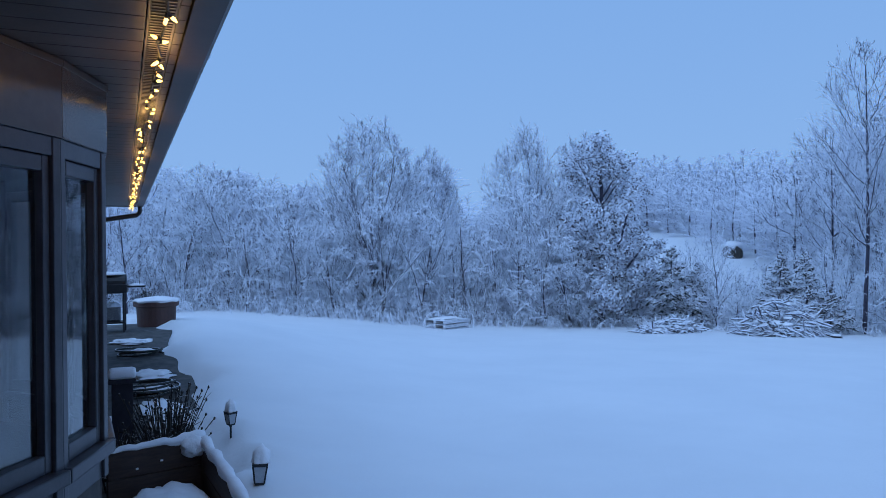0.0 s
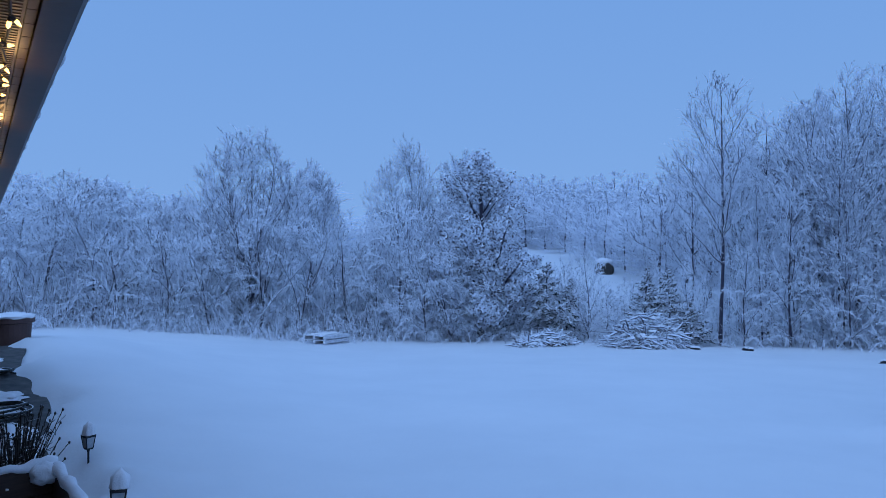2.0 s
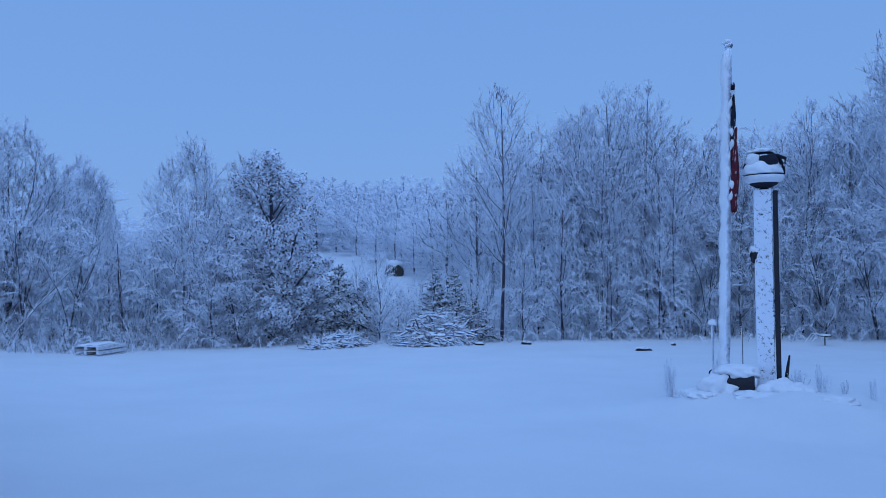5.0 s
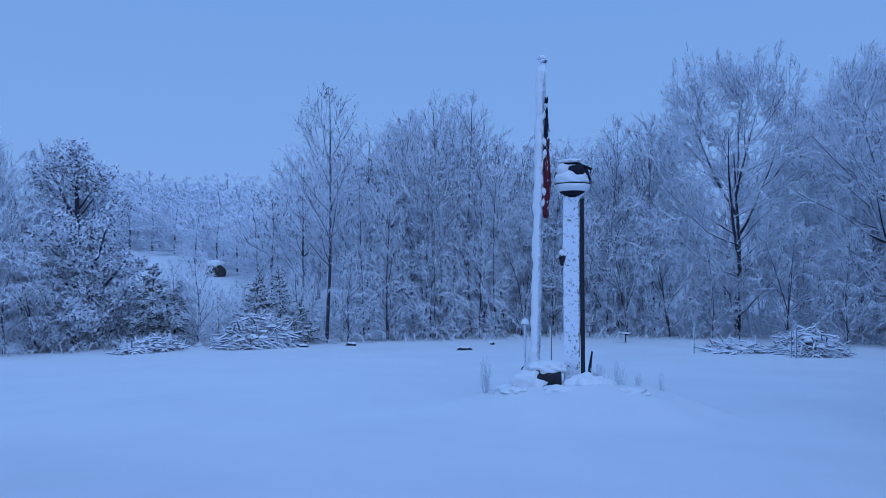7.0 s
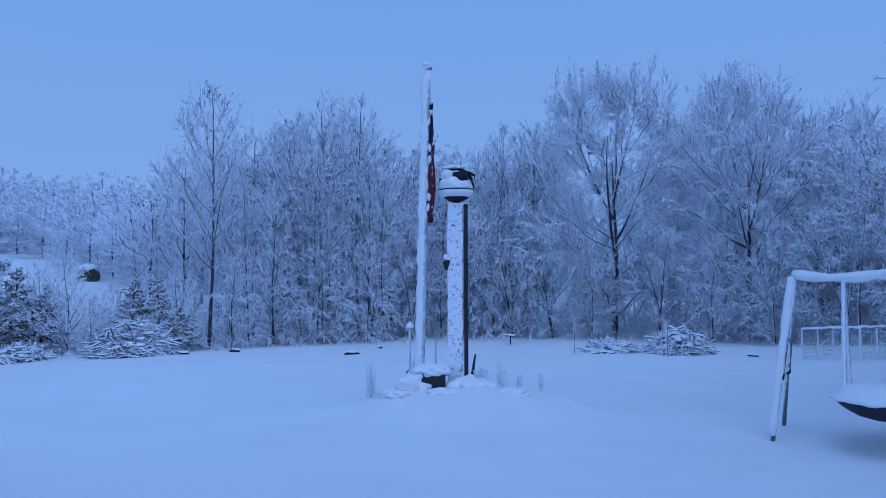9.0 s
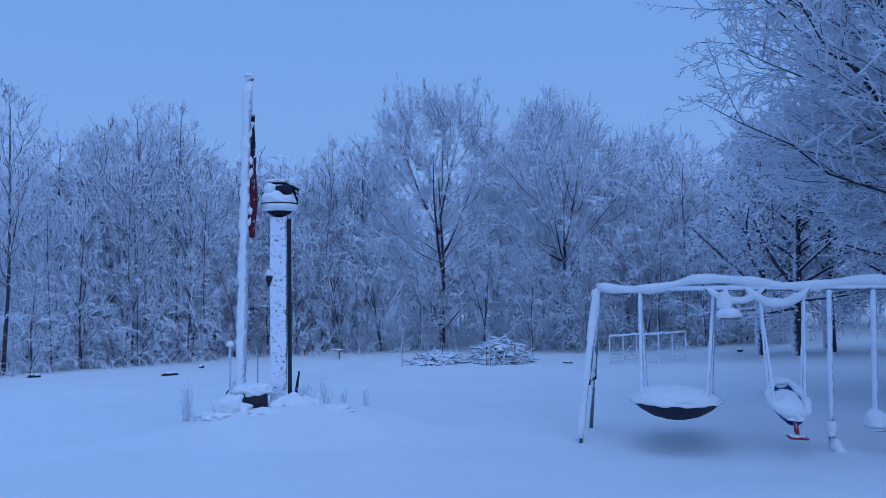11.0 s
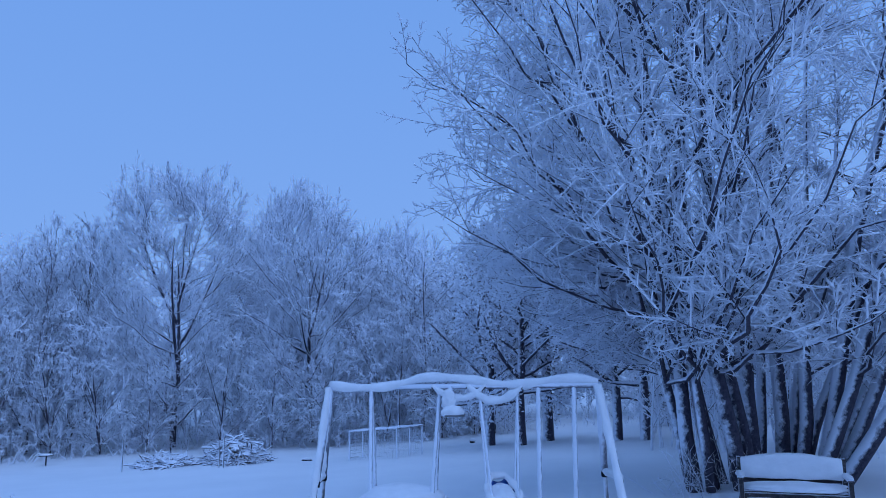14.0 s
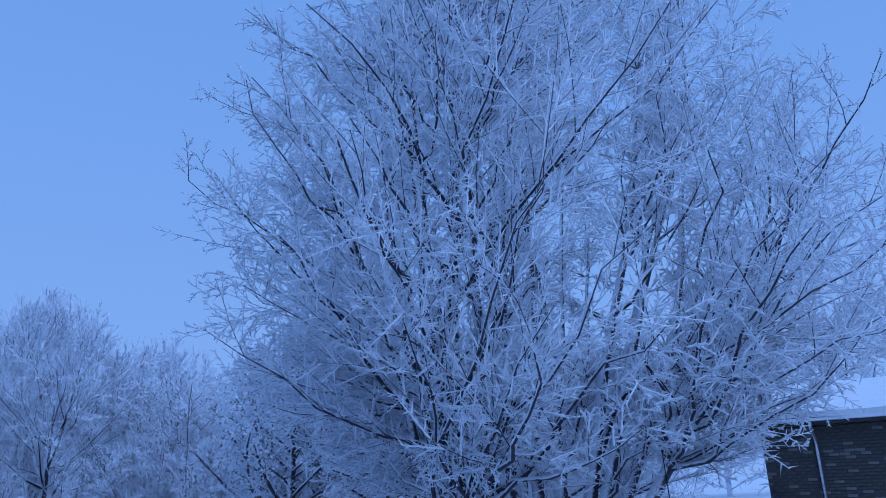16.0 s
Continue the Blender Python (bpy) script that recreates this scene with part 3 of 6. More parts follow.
WHERE = {  # kind: bearing, distance, turn, crown radius, height of the top over the horizon in degrees
    "vase": [(20.0, 31, 0, 2.75, 9.9), (31.7, 32, 75, 2.05, 9.3)],
    "oval": [(24.6, 33, 120, 1.55, 8.2), (36.0, 32.5, 40, 1.8, 9.0), (9.0, 35, 200, 2.3, 6.7), (61.0, 31.5, 60, 1.9, 12.3), (92.4, 35, 300, 2.2, 15.0)],
    "tall": [(54.4, 27.2, 20, 1.55, 13.9), (63.0, 30.5, 100, 1.45, 13.6), (65.3, 31, 240, 1.5, 13.6), (76.4, 34, 10, 1.3, 11.4), (79.0, 33, 160, 1.3, 11.2)],
    "wood": [(57.6, 31, 0, 2.28, 10.9), (59.6, 30, 70, 1.92, 11.4), (64.2, 32.5, 140, 2.52, 11.9), (67.8, 31.5, 210, 2.04, 10.2), (70.4, 32, 280, 2.28, 10.0), (73.0, 32.5, 350, 2.16, 9.7), (75.6, 32, 40, 2.16, 9.8), (78.2, 32.5, 110, 2.28, 10.9), (66.3, 29.6, 180, 1.80, 9.0), (61.8, 28.8, 20, 1.80, 9.6), (71.6, 30.2, 130, 1.80, 8.0), (98.6, 33, 250, 2.64, 10.6), (102.6, 31, 320, 2.64, 9.6), (52.6, 34, 15, 2.04, 8.9), (55.8, 33, 215, 2.04, 9.6), (106.8, 31, 50, 2.64, 9.2), (89.0, 36, 95, 2.64, 11.0)],
    "snowy": [(3.6, 30.0, 0, 1.9, 5.0), (6.4, 30.5, 60, 2.0, 6.2), (9.6, 30.2, 120, 2.1, 6.0), (12.6, 30.6, 180, 2.1, 5.6), (15.2, 30.0, 240, 1.8, 5.2), (17.2, 28.6, 300, 1.5, 2.9), (20.8, 28.8, 20, 1.7, 4.6), (23.6, 28.8, 80, 1.6, 3.9), (31.0, 28.4, 140, 1.9, 5.6), (34.4, 28.0, 200, 1.8, 5.2), (34.9, 27.0, 260, 1.4, 1.6), (29.4, 29.0, 320, 1.2, 3.6), (69.2, 29.6, 45, 1.5, 4.6), (73.6, 30.2, 105, 1.7, 5.0), (77.0, 30.6, 165, 1.9, 6.0), (80.0, 30.2, 225, 1.7, 4.6), (87.9, 30.2, 285, 1.7, 4.2), (99.8, 29.5, 5, 1.9, 5.0)],
    "bush": [(1.6, 29, 50, 1.6, 3.4), (11.0, 28.6, 110, 1.7, 2.4), (14.4, 28.4, 170, 1.6, 2.6), (26.2, 29.8, 230, 1.3, 1.4), (28.6, 28.8, 290, 1.2, 1.2), (33.0, 27.0, 350, 1.6, 1.8), (43.6, 27.5, 70, 0.95, 0.6), (45.2, 27.2, 130, 0.95, 1.7), (40.9, 30, 15, 1.2, -1.1), (42.6, 32, 85, 1.2, -0.9), (44.4, 30, 145, 1.1, -1.0), (46.6, 29, 205, 1.1, -1.5), (48.3, 30, 265, 1.2, -0.9), (50.2, 29, 325, 1.2, 0.0), (52.2, 26.9, 190, 1.0, 0.2), (56.0, 27.2, 250, 1.3, 1.6), (59.0, 27.6, 310, 1.3, 2.6), (62.6, 28, 30, 1.4, 2.2), (66.0, 28.4, 90, 1.3, 3.0), (83.0, 30, 150, 1.4, 2.0), (91.5, 29.5, 210, 1.5, 2.4), (95.6, 29.2, 270, 1.5, 2.2), (104.0, 29.0, 330, 1.9, 4.2), (108.0, 29.5, 15, 1.9, 4.4), (120.5, 28, 75, 2.0, 4.0), (125, 29, 135, 2.0, 4.5), (130, 28, 195, 2.0, 4.0), (136, 29, 255, 2.0, 4.4)],
    "oak": [(84.6, 31.5, 0, 3.5, 15.6)],
    "oak_low": [(94.2, 31.5, 130, 3.5, 13.9), (101.0, 35, 20, 3.0, 11.5), (112.0, 36, 200, 3.0, 10.0), (118.5, 35.0, 250, 3.0, 9.4)],
    "thin": [(27.2, 28.6, 40, 0.95, 2.6), (58.9, 27.6, 120, 0.75, 8.6), (57.2, 27.8, 0, 0.6, 7.0), (62.2, 28.4, 210, 0.8, 8.0), (67.2, 29.0, 60, 0.8, 8.0), (2.8, 26.5, 10, 0.8, 4.0), (100.8, 29, 90, 0.9, 5.5), (106.4, 30, 190, 0.9, 5.5), (109, 30, 280, 0.9, 5.5), (126, 30, 30, 0.9, 5)],
    "back": [(5.0, 40, 0, 2.8, 4.6), (13.5, 40, 60, 2.8, 4.4), (58.0, 37, 120, 2.6, 9.0), (62.0, 38, 180, 2.6, 10.2), (66.5, 38, 240, 2.6, 9.6), (70.5, 38, 300, 2.6, 9.4), (74.5, 39, 30, 2.6, 9.0), (79.0, 40, 80, 2.8, 9.6), (84.0, 40, 20, 2.8, 9.2), (88.8, 41, 140, 2.8, 9.2), (93.5, 41, 200, 2.8, 9.0), (98.5, 40, 260, 2.8, 9.4), (104, 39, 10, 2.8, 9.0), (109, 40, 90, 2.8, 8.6), (122, 38, 110, 2.8, 8.4), (127, 38, 20, 2.8, 8.8), (132, 38, 210, 2.8, 9.0), (150, 27, 70, 2.6, 16.0), (156, 28, 170, 2.8, 15.0), (54.0, 42, 45, 2.6, 7.2), (50.6, 46, 100, 2.6, 5.8)],
}
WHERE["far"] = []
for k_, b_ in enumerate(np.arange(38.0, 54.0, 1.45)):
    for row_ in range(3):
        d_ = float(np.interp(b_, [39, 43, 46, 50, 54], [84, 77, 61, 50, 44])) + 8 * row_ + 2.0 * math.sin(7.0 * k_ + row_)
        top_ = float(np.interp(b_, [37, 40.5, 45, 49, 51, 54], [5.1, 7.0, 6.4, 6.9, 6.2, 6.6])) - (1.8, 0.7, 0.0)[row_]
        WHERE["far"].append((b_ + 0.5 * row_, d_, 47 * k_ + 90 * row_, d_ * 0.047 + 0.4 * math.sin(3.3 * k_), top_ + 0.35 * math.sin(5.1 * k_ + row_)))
LABELS = {
    "oval": "bare tree with an upright oval crown of frosted twigs", "tall": "tall slender bare tree rising out of snowy woods",
    "snowy": "low bushy tree bowed under fresh snow", "bush": "rounded shrub buried in clinging snow", "vase": "bare tree with a rounded fan of frosted branches", "wood": "slim bare tree crowded among the frosted woods", "oak_low": "wide bare tree with snow-laden boughs hanging near the lawn", "oak": "broad spreading bare tree loaded with snow beside the lawn", "thin": "thin young bare tree with a dark trunk", "back": "frost-white bare tree deeper in the wood", "far": "frosted tree in the wood on the far hill, colour paled for haze",
}
for kind_name, spots in WHERE.items():
    (trunk_mesh, crown_mesh), kind_h, kind_r = KINDS[kind_name]
    first_one = None
    for bearing, dist, turn, radius_, rise in spots:
        tx, ty = dist * math.sin(radians(bearing)), dist * math.cos(radians(bearing))
        tall_ = EYE_Z + dist * math.tan(radians(rise)) - lay_at(tx, ty)
        m = ring_place(tx, ty, turn, radius_ / kind_r, tall_ / kind_h)
        if first_one is None:
            first_one = tree_thing("tree", trunk_mesh, crown_mesh, m, LABELS[kind_name], "tree", "trees at the wood's edge")
        else:
            copy_thing(first_one, m @ Matrix.Diagonal([1 / v for v in first_one.scale] + [1]))
big_tree()


def root_shoots():
    """Thin shoots about the foot of the clump."""
    rng = np.random.default_rng(91)
    n = 45
    x, y = 10.2 + rng.normal(0, 0.35, n), -6.75 + rng.normal(0, 0.40, n)
    way = unit(np.stack([rng.normal(-0.2, 0.5, n), rng.normal(0.5, 0.5, n), rng.uniform(0.3, 1.4, n)], -1))
    ln = rng.uniform(0.3, 0.95, n)
    k = np.linspace(0, 1, 4)[None, :, None]
    P = np.stack([x, y, lay(x, y) - 0.04], -1)[:, None] + way[:, None] * ln[:, None, None] * k + rng.normal(0, 0.015, (n, 4, 3))
    R = np.full((n, 1), 0.006) * np.linspace(1, 0.5, 4)
    P1, R1, L1 = sprout(rng, P, R, ln, 7, 0.2, 1.0, 48, 14, 0.35, 2, 0.0, 0.0, 0.1, 0.9, 0.004, 0.3)
    ob = new("root_shoots", joined("root_shoots", [(P, R, 4)], [(P1, R1)], M_THICKET))
    tagged(ob, "thin dark shoots dusted with snow about the tree's foot", "shoots", kind="stuff")


root_shoots()


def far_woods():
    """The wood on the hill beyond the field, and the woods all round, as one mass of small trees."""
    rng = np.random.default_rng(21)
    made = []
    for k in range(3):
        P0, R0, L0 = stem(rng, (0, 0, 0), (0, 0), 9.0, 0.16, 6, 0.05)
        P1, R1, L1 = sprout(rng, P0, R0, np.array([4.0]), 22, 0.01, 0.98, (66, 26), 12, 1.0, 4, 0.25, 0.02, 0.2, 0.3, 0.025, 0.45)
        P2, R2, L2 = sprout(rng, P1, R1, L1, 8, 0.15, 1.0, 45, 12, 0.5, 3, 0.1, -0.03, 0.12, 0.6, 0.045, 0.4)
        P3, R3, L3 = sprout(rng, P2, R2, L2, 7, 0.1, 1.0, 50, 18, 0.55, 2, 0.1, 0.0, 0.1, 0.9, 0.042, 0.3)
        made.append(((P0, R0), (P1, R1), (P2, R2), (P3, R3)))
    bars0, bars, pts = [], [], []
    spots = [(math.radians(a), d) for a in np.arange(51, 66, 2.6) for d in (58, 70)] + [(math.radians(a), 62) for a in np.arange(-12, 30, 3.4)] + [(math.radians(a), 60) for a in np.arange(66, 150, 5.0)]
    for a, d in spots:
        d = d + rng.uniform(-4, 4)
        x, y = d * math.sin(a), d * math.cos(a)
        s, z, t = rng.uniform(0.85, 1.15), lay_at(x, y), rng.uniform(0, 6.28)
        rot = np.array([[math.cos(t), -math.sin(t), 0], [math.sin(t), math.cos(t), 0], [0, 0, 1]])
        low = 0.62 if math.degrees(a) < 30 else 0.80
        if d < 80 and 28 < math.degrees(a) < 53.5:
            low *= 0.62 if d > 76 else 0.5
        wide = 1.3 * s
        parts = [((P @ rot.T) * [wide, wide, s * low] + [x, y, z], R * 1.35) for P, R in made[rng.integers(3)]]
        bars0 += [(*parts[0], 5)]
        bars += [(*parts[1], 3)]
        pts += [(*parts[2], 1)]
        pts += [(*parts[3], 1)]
    # Same pale material, so the haze over these woods is in their colour.
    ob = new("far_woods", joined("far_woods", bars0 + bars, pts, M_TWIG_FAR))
    tagged(ob, "distant frosted woods on the hill beyond the field, colour paled for haze", "woods", kind="stuff")


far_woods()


def thicket():
    """Undergrowth along the wood's edge: stems, bowed canes and tufts."""
    rng = np.random.default_rng(31)
    edge_a = np.array([-6, 0, 6, 15, 25, 35, 44, 50, 57, 66, 75, 84, 92, 100, 110, 122, 140])
    edge_d = np.array([27, 27, 27, 26.5, 26.4, 26.8, 27, 26.8, 27, 27.8, 29, 30.5, 30, 28.5, 28.5, 29, 29])
    n = 3600
    a = np.where(rng.random(n) < 0.3, rng.uniform(0, 40, n), rng.uniform(-6, 138, n))
    depth = rng.random(n) ** 1.4 * 8
    keep = ~((a > 110) & (a < 118) & (rng.random(n) > 0.35)) & ~((a > 39) & (a < 52) & (depth > 6))
    a, depth = a[keep], depth[keep]
    n = len(a)
    d = np.interp(a, edge_a, edge_d) + depth
    x, y = d * np.sin(np.radians(a)), d * np.cos(np.radians(a))
    z = lay(x, y) - 0.05
    h = rng.gamma(4, 0.28, n) * (0.75 + 0.08 * depth) * np.where(depth < 0.8, 0.55, 1.0)
    h *= np.interp(a, [38, 40, 52, 60, 100, 108], [1, 0.75, 0.75, 1, 1, 0.7])
    dirn = unit(np.stack([rng.normal(0, 0.35, n), rng.normal(0, 0.35, n), np.ones(n)], -1))
    pts, p = [], np.stack([x, y, z], -1)
    for _ in range(5):
        pts.append(p)
        p = p + dirn * (h / 4)[:, None]
        dirn = unit(dirn + rng.normal(0, 0.10, (n, 3)) - np.array([0, 0, 0.10]))
    P0 = np.stack(pts, 1)
    R0 = (0.010 + 0.006 * h)[:, None] * np.linspace(1, 0.5, 5)
    P1, R1, L1 = sprout(rng, P0, R0, h, 6, 0.2, 1.0, 44, 14, 0.42, 3, 0.0, -0.14, 0.15, 0.8, 0.015, 0.4)
    P2, R2, L2 = sprout(rng, P1, R1, L1, 3, 0.1, 1.0, 38, 14, 0.6, 2, 0.0, 0.0, 0.1, 0.9, 0.018, 0.3)
    ob = new("undergrowth", joined("undergrowth", [(P0, R0, 3)], [(P1, R1 * 0.8, 1), (P2, R2 * 0.65, 1)], M_THICKET))
    tagged(ob, "tangled snow-laden undergrowth along the wood's edge", "undergrowth", kind="stuff")
    n = 1300
    a = rng.uniform(-4, 104, n)
    a = a[np.sin(a * 2.1) + np.sin(a * 5.3 + 1) + rng.normal(0, 0.6, n) > 0.3]
    n = len(a)
    d = np.interp(a, edge_a, edge_d) + rng.uniform(-0.9, 0.7, n)
    x, y = d * np.sin(np.radians(a)), d * np.cos(np.radians(a))
    h, way = rng.gamma(3, 0.11, n), rng.uniform(0, 6.28, n)
    k = np.linspace(0, 1, 4)
    P = np.stack([x[:, None] + np.cos(way)[:, None] * h[:, None] * k, y[:, None] + np.sin(way)[:, None] * h[:, None] * k, lay(x, y)[:, None] - 0.03 + 0.6 * h[:, None] * np.sin(k * 2.7)], -1) + rng.normal(0, 0.02, (n, 4, 3))
    R = np.full((n, 1), 0.016) * np.linspace(1, 0.6, 4)
    P1, R1, L1 = sprout(rng, P, R, h, 6, 0.2, 1.0, 65, 20, 0.32, 2, 0.0, 0.0, 0.1, 0.9, 0.012, 0.3)
    ob = new("bowed_canes", joined("bowed_canes", [(P, R, 3)], [(P1, R1, 1)], M_TWIG))
    tagged(ob, "fringe of low canes bowed under the snow", "brambles", kind="stuff")
    n = 620
    a, dd = rng.uniform(-4, 138, n), rng.uniform(1.5, 12, n)
    keep = ~((a > 36) & (a < 53)) & ~((a > 110) & (a < 118) & (rng.random(n) > 0.3))
    a, dd = a[keep], dd[keep]
    d = np.interp(a, edge_a, edge_d) + dd
    more = rng.uniform(119, 136, 190)
    a, d = np.append(a, more), np.append(d, rng.uniform(17, 30, 190))
    x, y = d * np.sin(np.radians(a)), d * np.cos(np.radians(a))
    n = len(a)
    h = rng.uniform(1.8, 4.6, n) * np.interp(a, [25, 55], [0.75, 1.0])
    lean = rng.normal(0, 0.13, (n, 2))
    z = lay(x, y) - 0.05
    k = np.linspace(0, 1, 5)
    P = np.stack([x[:, None] + lean[:, :1] * h[:, None] * k, y[:, None] + lean[:, 1:] * h[:, None] * k, z[:, None] + h[:, None] * k], -1) + rng.normal(0, 0.04, (n, 5, 3))
    R = rng.uniform(0.015, 0.045, n)[:, None] * np.linspace(1, 0.4, 5)
    P1, R1, L1 = sprout(rng, P, R, h, 9, 0.15, 1.0, 55, 12, 0.26, 3, 0.12, -0.03, 0.12, 0.5, 0.021, 0.4)
    P2, R2, L2 = sprout(rng, P1, R1, L1, 5, 0.1, 1.0, 45, 14, 0.5, 2, 0.0, 0.0, 0.1, 0.9, 0.021, 0.3)
    ob = new("saplings", joined("saplings", [(P, R, 4), (P1[:, [0, 2]], R1[:, [0, 2]], 3)], [(P2, R2 * 0.7)], M_THICKET))
    tagged(ob, "crowded dark sapling stems with snow on their twigs", "saplings", kind="stuff")


thicket()


def conifer(seed, h, r):
    """A young evergreen: tiers of drooping boughs of needles with snow on them."""
    rng = np.random.default_rng(seed)
    P0, R0, L0 = stem(rng, (0, 0, -0.05), (0, 0), h, 0.05, 7, 0.02)
    P1, R1, L1 = sprout(rng, P0, R0, np.array([r * 1.15]), 76, 0.03, 0.98, 68, 8, 1.0, 5, 0.20, -0.16, 0.05, 0.5, 0.012, 0.86)
    P2, R2, L2 = sprout(rng, P1, R1, L1, 12, 0.15, 1.0, 44, 10, 0.34, 3, 0.0, -0.12, 0.1, 0.9, 0.016, 0.5)
    P3, R3, L3 = sprout(rng, P2, R2, L2, 7, 0.05, 1.0, 40, 16, 0.55, 2, 0.0, 0.0, 0.1, 1.0, 0.014, 0.3)
    return joined("trunk", [(P0, R0, 6)], [], M_BARK), joined("crown", [(P1, R1, 3)], [(P2, R2 * 2.2), (P3, R3 * 1.9)], M_NEEDLE)


for n_, (tx, ty, h, r) in enumerate([(18.4, 20.3, 2.6, 0.85), (19.2, 20.0, 2.1, 0.55), (20.5, 17.7, 2.5, 0.62), (20.9, 16.9, 2.4, 0.62), (21.2, 16.3, 1.4, 0.5)]):
    tm, cm = conifer(60 + n_, h * 1.1, r * 1.22)
    tree_thing("evergreen_tree", tm, cm, ring_place(tx, ty, 40 * n_), "young dark evergreen with snow weighing down its boughs", "evergreen", "young evergreens")


def leafy_tree(x, y, h, r, first=0.10, each=44, seed=71, label="tree still holding dark withered leaves under patches of snow"):
    """A tree that kept its withered leaves."""
    rng = np.random.default_rng(seed)
    P0, R0, L0 = stem(rng, (0, 0, -0.1), (0.03, 0), h, 0.17, 9, 0.04)
    hull = (0, 0, -0.4, h * 0.38, h * 1.04, r)
    P1, R1, L1 = grown(rng, hull, sprout(rng, P0, R0, np.array([r * 1.4]), 30, first, 0.98, (72, 34), 9, 1.0, 6, 0.10, 0.02, 0.1, 0.5, 0.02, 0.5))
    P2, R2, L2 = grown(rng, hull, sprout(rng, P1, R1, L1, 10, 0.2, 1.0, 45, 12, 0.4, 4, 0.05, -0.04, 0.12, 0.6, 0.014, 0.4))
    ob = thing("leafy_tree", ring_place(x, y), label, "tree", "trees with withered leaves")
    new("trunk", joined("trunk", [(P0, R0, 8), (P1, R1, 5)], [], M_BARK)).parent = ob
    P3, R3, L3 = sprout(rng, P2, R2, L2, 7, 0.15, 1.0, 42, 12, 0.55, 2, 0.05, 0.0, 0.1, 0.7, 0.013, 0.3)
    new("twig_work", joined("twig_work", [(P2, R2, 3)], [(P3, R3)], M_TWIG)).parent = ob
    c = np.repeat(P3.mean(1), each, 0)
    c = np.concatenate([c, np.repeat(P3[:, -1], each, 0)])
    c = c + rng.normal(0, 0.10, c.shape)
    n = len(c)
    e1 = unit(rng.normal(0, 1, (n, 3)))
    e2 = unit(np.cross(e1, rng.normal(0, 1, (n, 3))))
    s = rng.uniform(0.03, 0.055, (n, 1))
    V = np.stack([c - e1 * s * 1.3, c - e2 * s * 0.6 + e1 * s * 0.1, c + e1 * s * 1.3, c + e2 * s * 0.6 + e1 * s * 0.1 + np.cross(e1, e2) * s * 0.3], 1).reshape(-1, 3)
    new("leaves", mesh_of("leaves", V, np.arange(4 * n).reshape(-1, 4), M_LEAF)).parent = ob
    return ob


leafy_tree(17.0, 22.4, 6.2, 2.05, 0.03, each=6)
leafy_tree(17.7, 22.3, 3.7, 1.75, 0.03, each=6, seed=75, label="low leafy sapling, dark and snow-flecked, filling in beneath the tree")
lawn_tree = None
for tx, ty, turn, s in [(22.9, -7.3, 0, 0.90), (21.7, -7.9, 60, 0.97), (22.5, -9.1, 120, 1.04), (20.2, -10.3, 180, 0.90), (19.7, -10.9, 240, 0.97)]:
    if lawn_tree is None:
        lawn_tree = leafy_tree(tx, ty, 6.5, 2.3, 0.22, 2, 72, "dark-trunked tree with withered leaves at the lawn's far edge")
    else:
        copy_thing(lawn_tree, ring_place(tx, ty, turn, s))


def brush_heap(name, x, y, rx, ry, h, n, seed, label):
    """A heap of cut branches under snow."""
    rng = np.random.default_rng(seed)
    a, q = rng.uniform(0, 6.28, n), np.sqrt(rng.random(n))
    px, py = q * np.cos(a) * rx, q * np.sin(a) * ry
    pz = h * (1 - q ** 2) * rng.uniform(0.2, 1.0, n)
    c = np.stack([x + px, y + py, lay(x + px, y + py) + pz], -1)
    d = unit(np.stack([rng.normal(0, 1, n), rng.normal(0, 1, n), rng.normal(0.1, 0.35, n)], -1))
    ln = rng.uniform(0.3, 1.0, n)[:, None]
    P = np.stack([c - d * ln / 2, c + [0, 0, 0.05], c + d * ln / 2 - [0, 0, 0.06]], 1)
    R = rng.uniform(0.016, 0.036, n)[:, None] * np.array([1, 0.9, 0.6])
    P1, R1, L1 = sprout(rng, P, R, ln[:, 0], 4, 0.1, 1.0, 45, 14, 0.3, 2, 0.1, -0.05, 0.1, 0.8, 0.013, 0.3)
    ob = new(name, joined(name, [(P, R, 4)], [(P1, R1)], M_THICKET))
    tagged(ob, label, "brush heap", kind="stuff")
    snow = bmesh.new()
    rr = random.Random(seed)
    for _ in range(max(14, n // 14)):
        aa, qq = rr.uniform(0, 6.28), math.sqrt(rr.random()) * 0.85
        bx, by = x + qq * math.cos(aa) * rx, y + qq * math.sin(aa) * ry
        blob((rr.uniform(0.08, 0.22), rr.uniform(0.08, 0.22), rr.uniform(0.04, 0.08)), (bx, by, lay_at(bx, by) + h * (1 - qq ** 2) * 0.85), 0.3, 2, 0.1, snow)
    s = link("snow", snow, M_SNOW, ob, smooth=True)


brush_heap("brush_heap", 23.9, 0.4, 1.15, 0.9, 0.75, 520, 81, "heap of cut branches half buried in snow on the lawn")
brush_heap("brush_heap", 23.8, 2.4, 1.1, 0.8, 0.32, 260, 82, "low spread of cut branches under snow")
brush_heap("brush_heap", 19.4, 16.6, 1.5, 1.2, 1.15, 700, 83, "tall heap of snow-covered brush before the evergreens")
brush_heap("brush_heap", 17.0, 18.9, 1.2, 0.8, 0.4, 240, 84, "low brush bent flat by the snow")


# ---- the house ----
HOUSE = pose(0, 0, 0, 0, 0, -2.63)
SOFFIT = 2.40
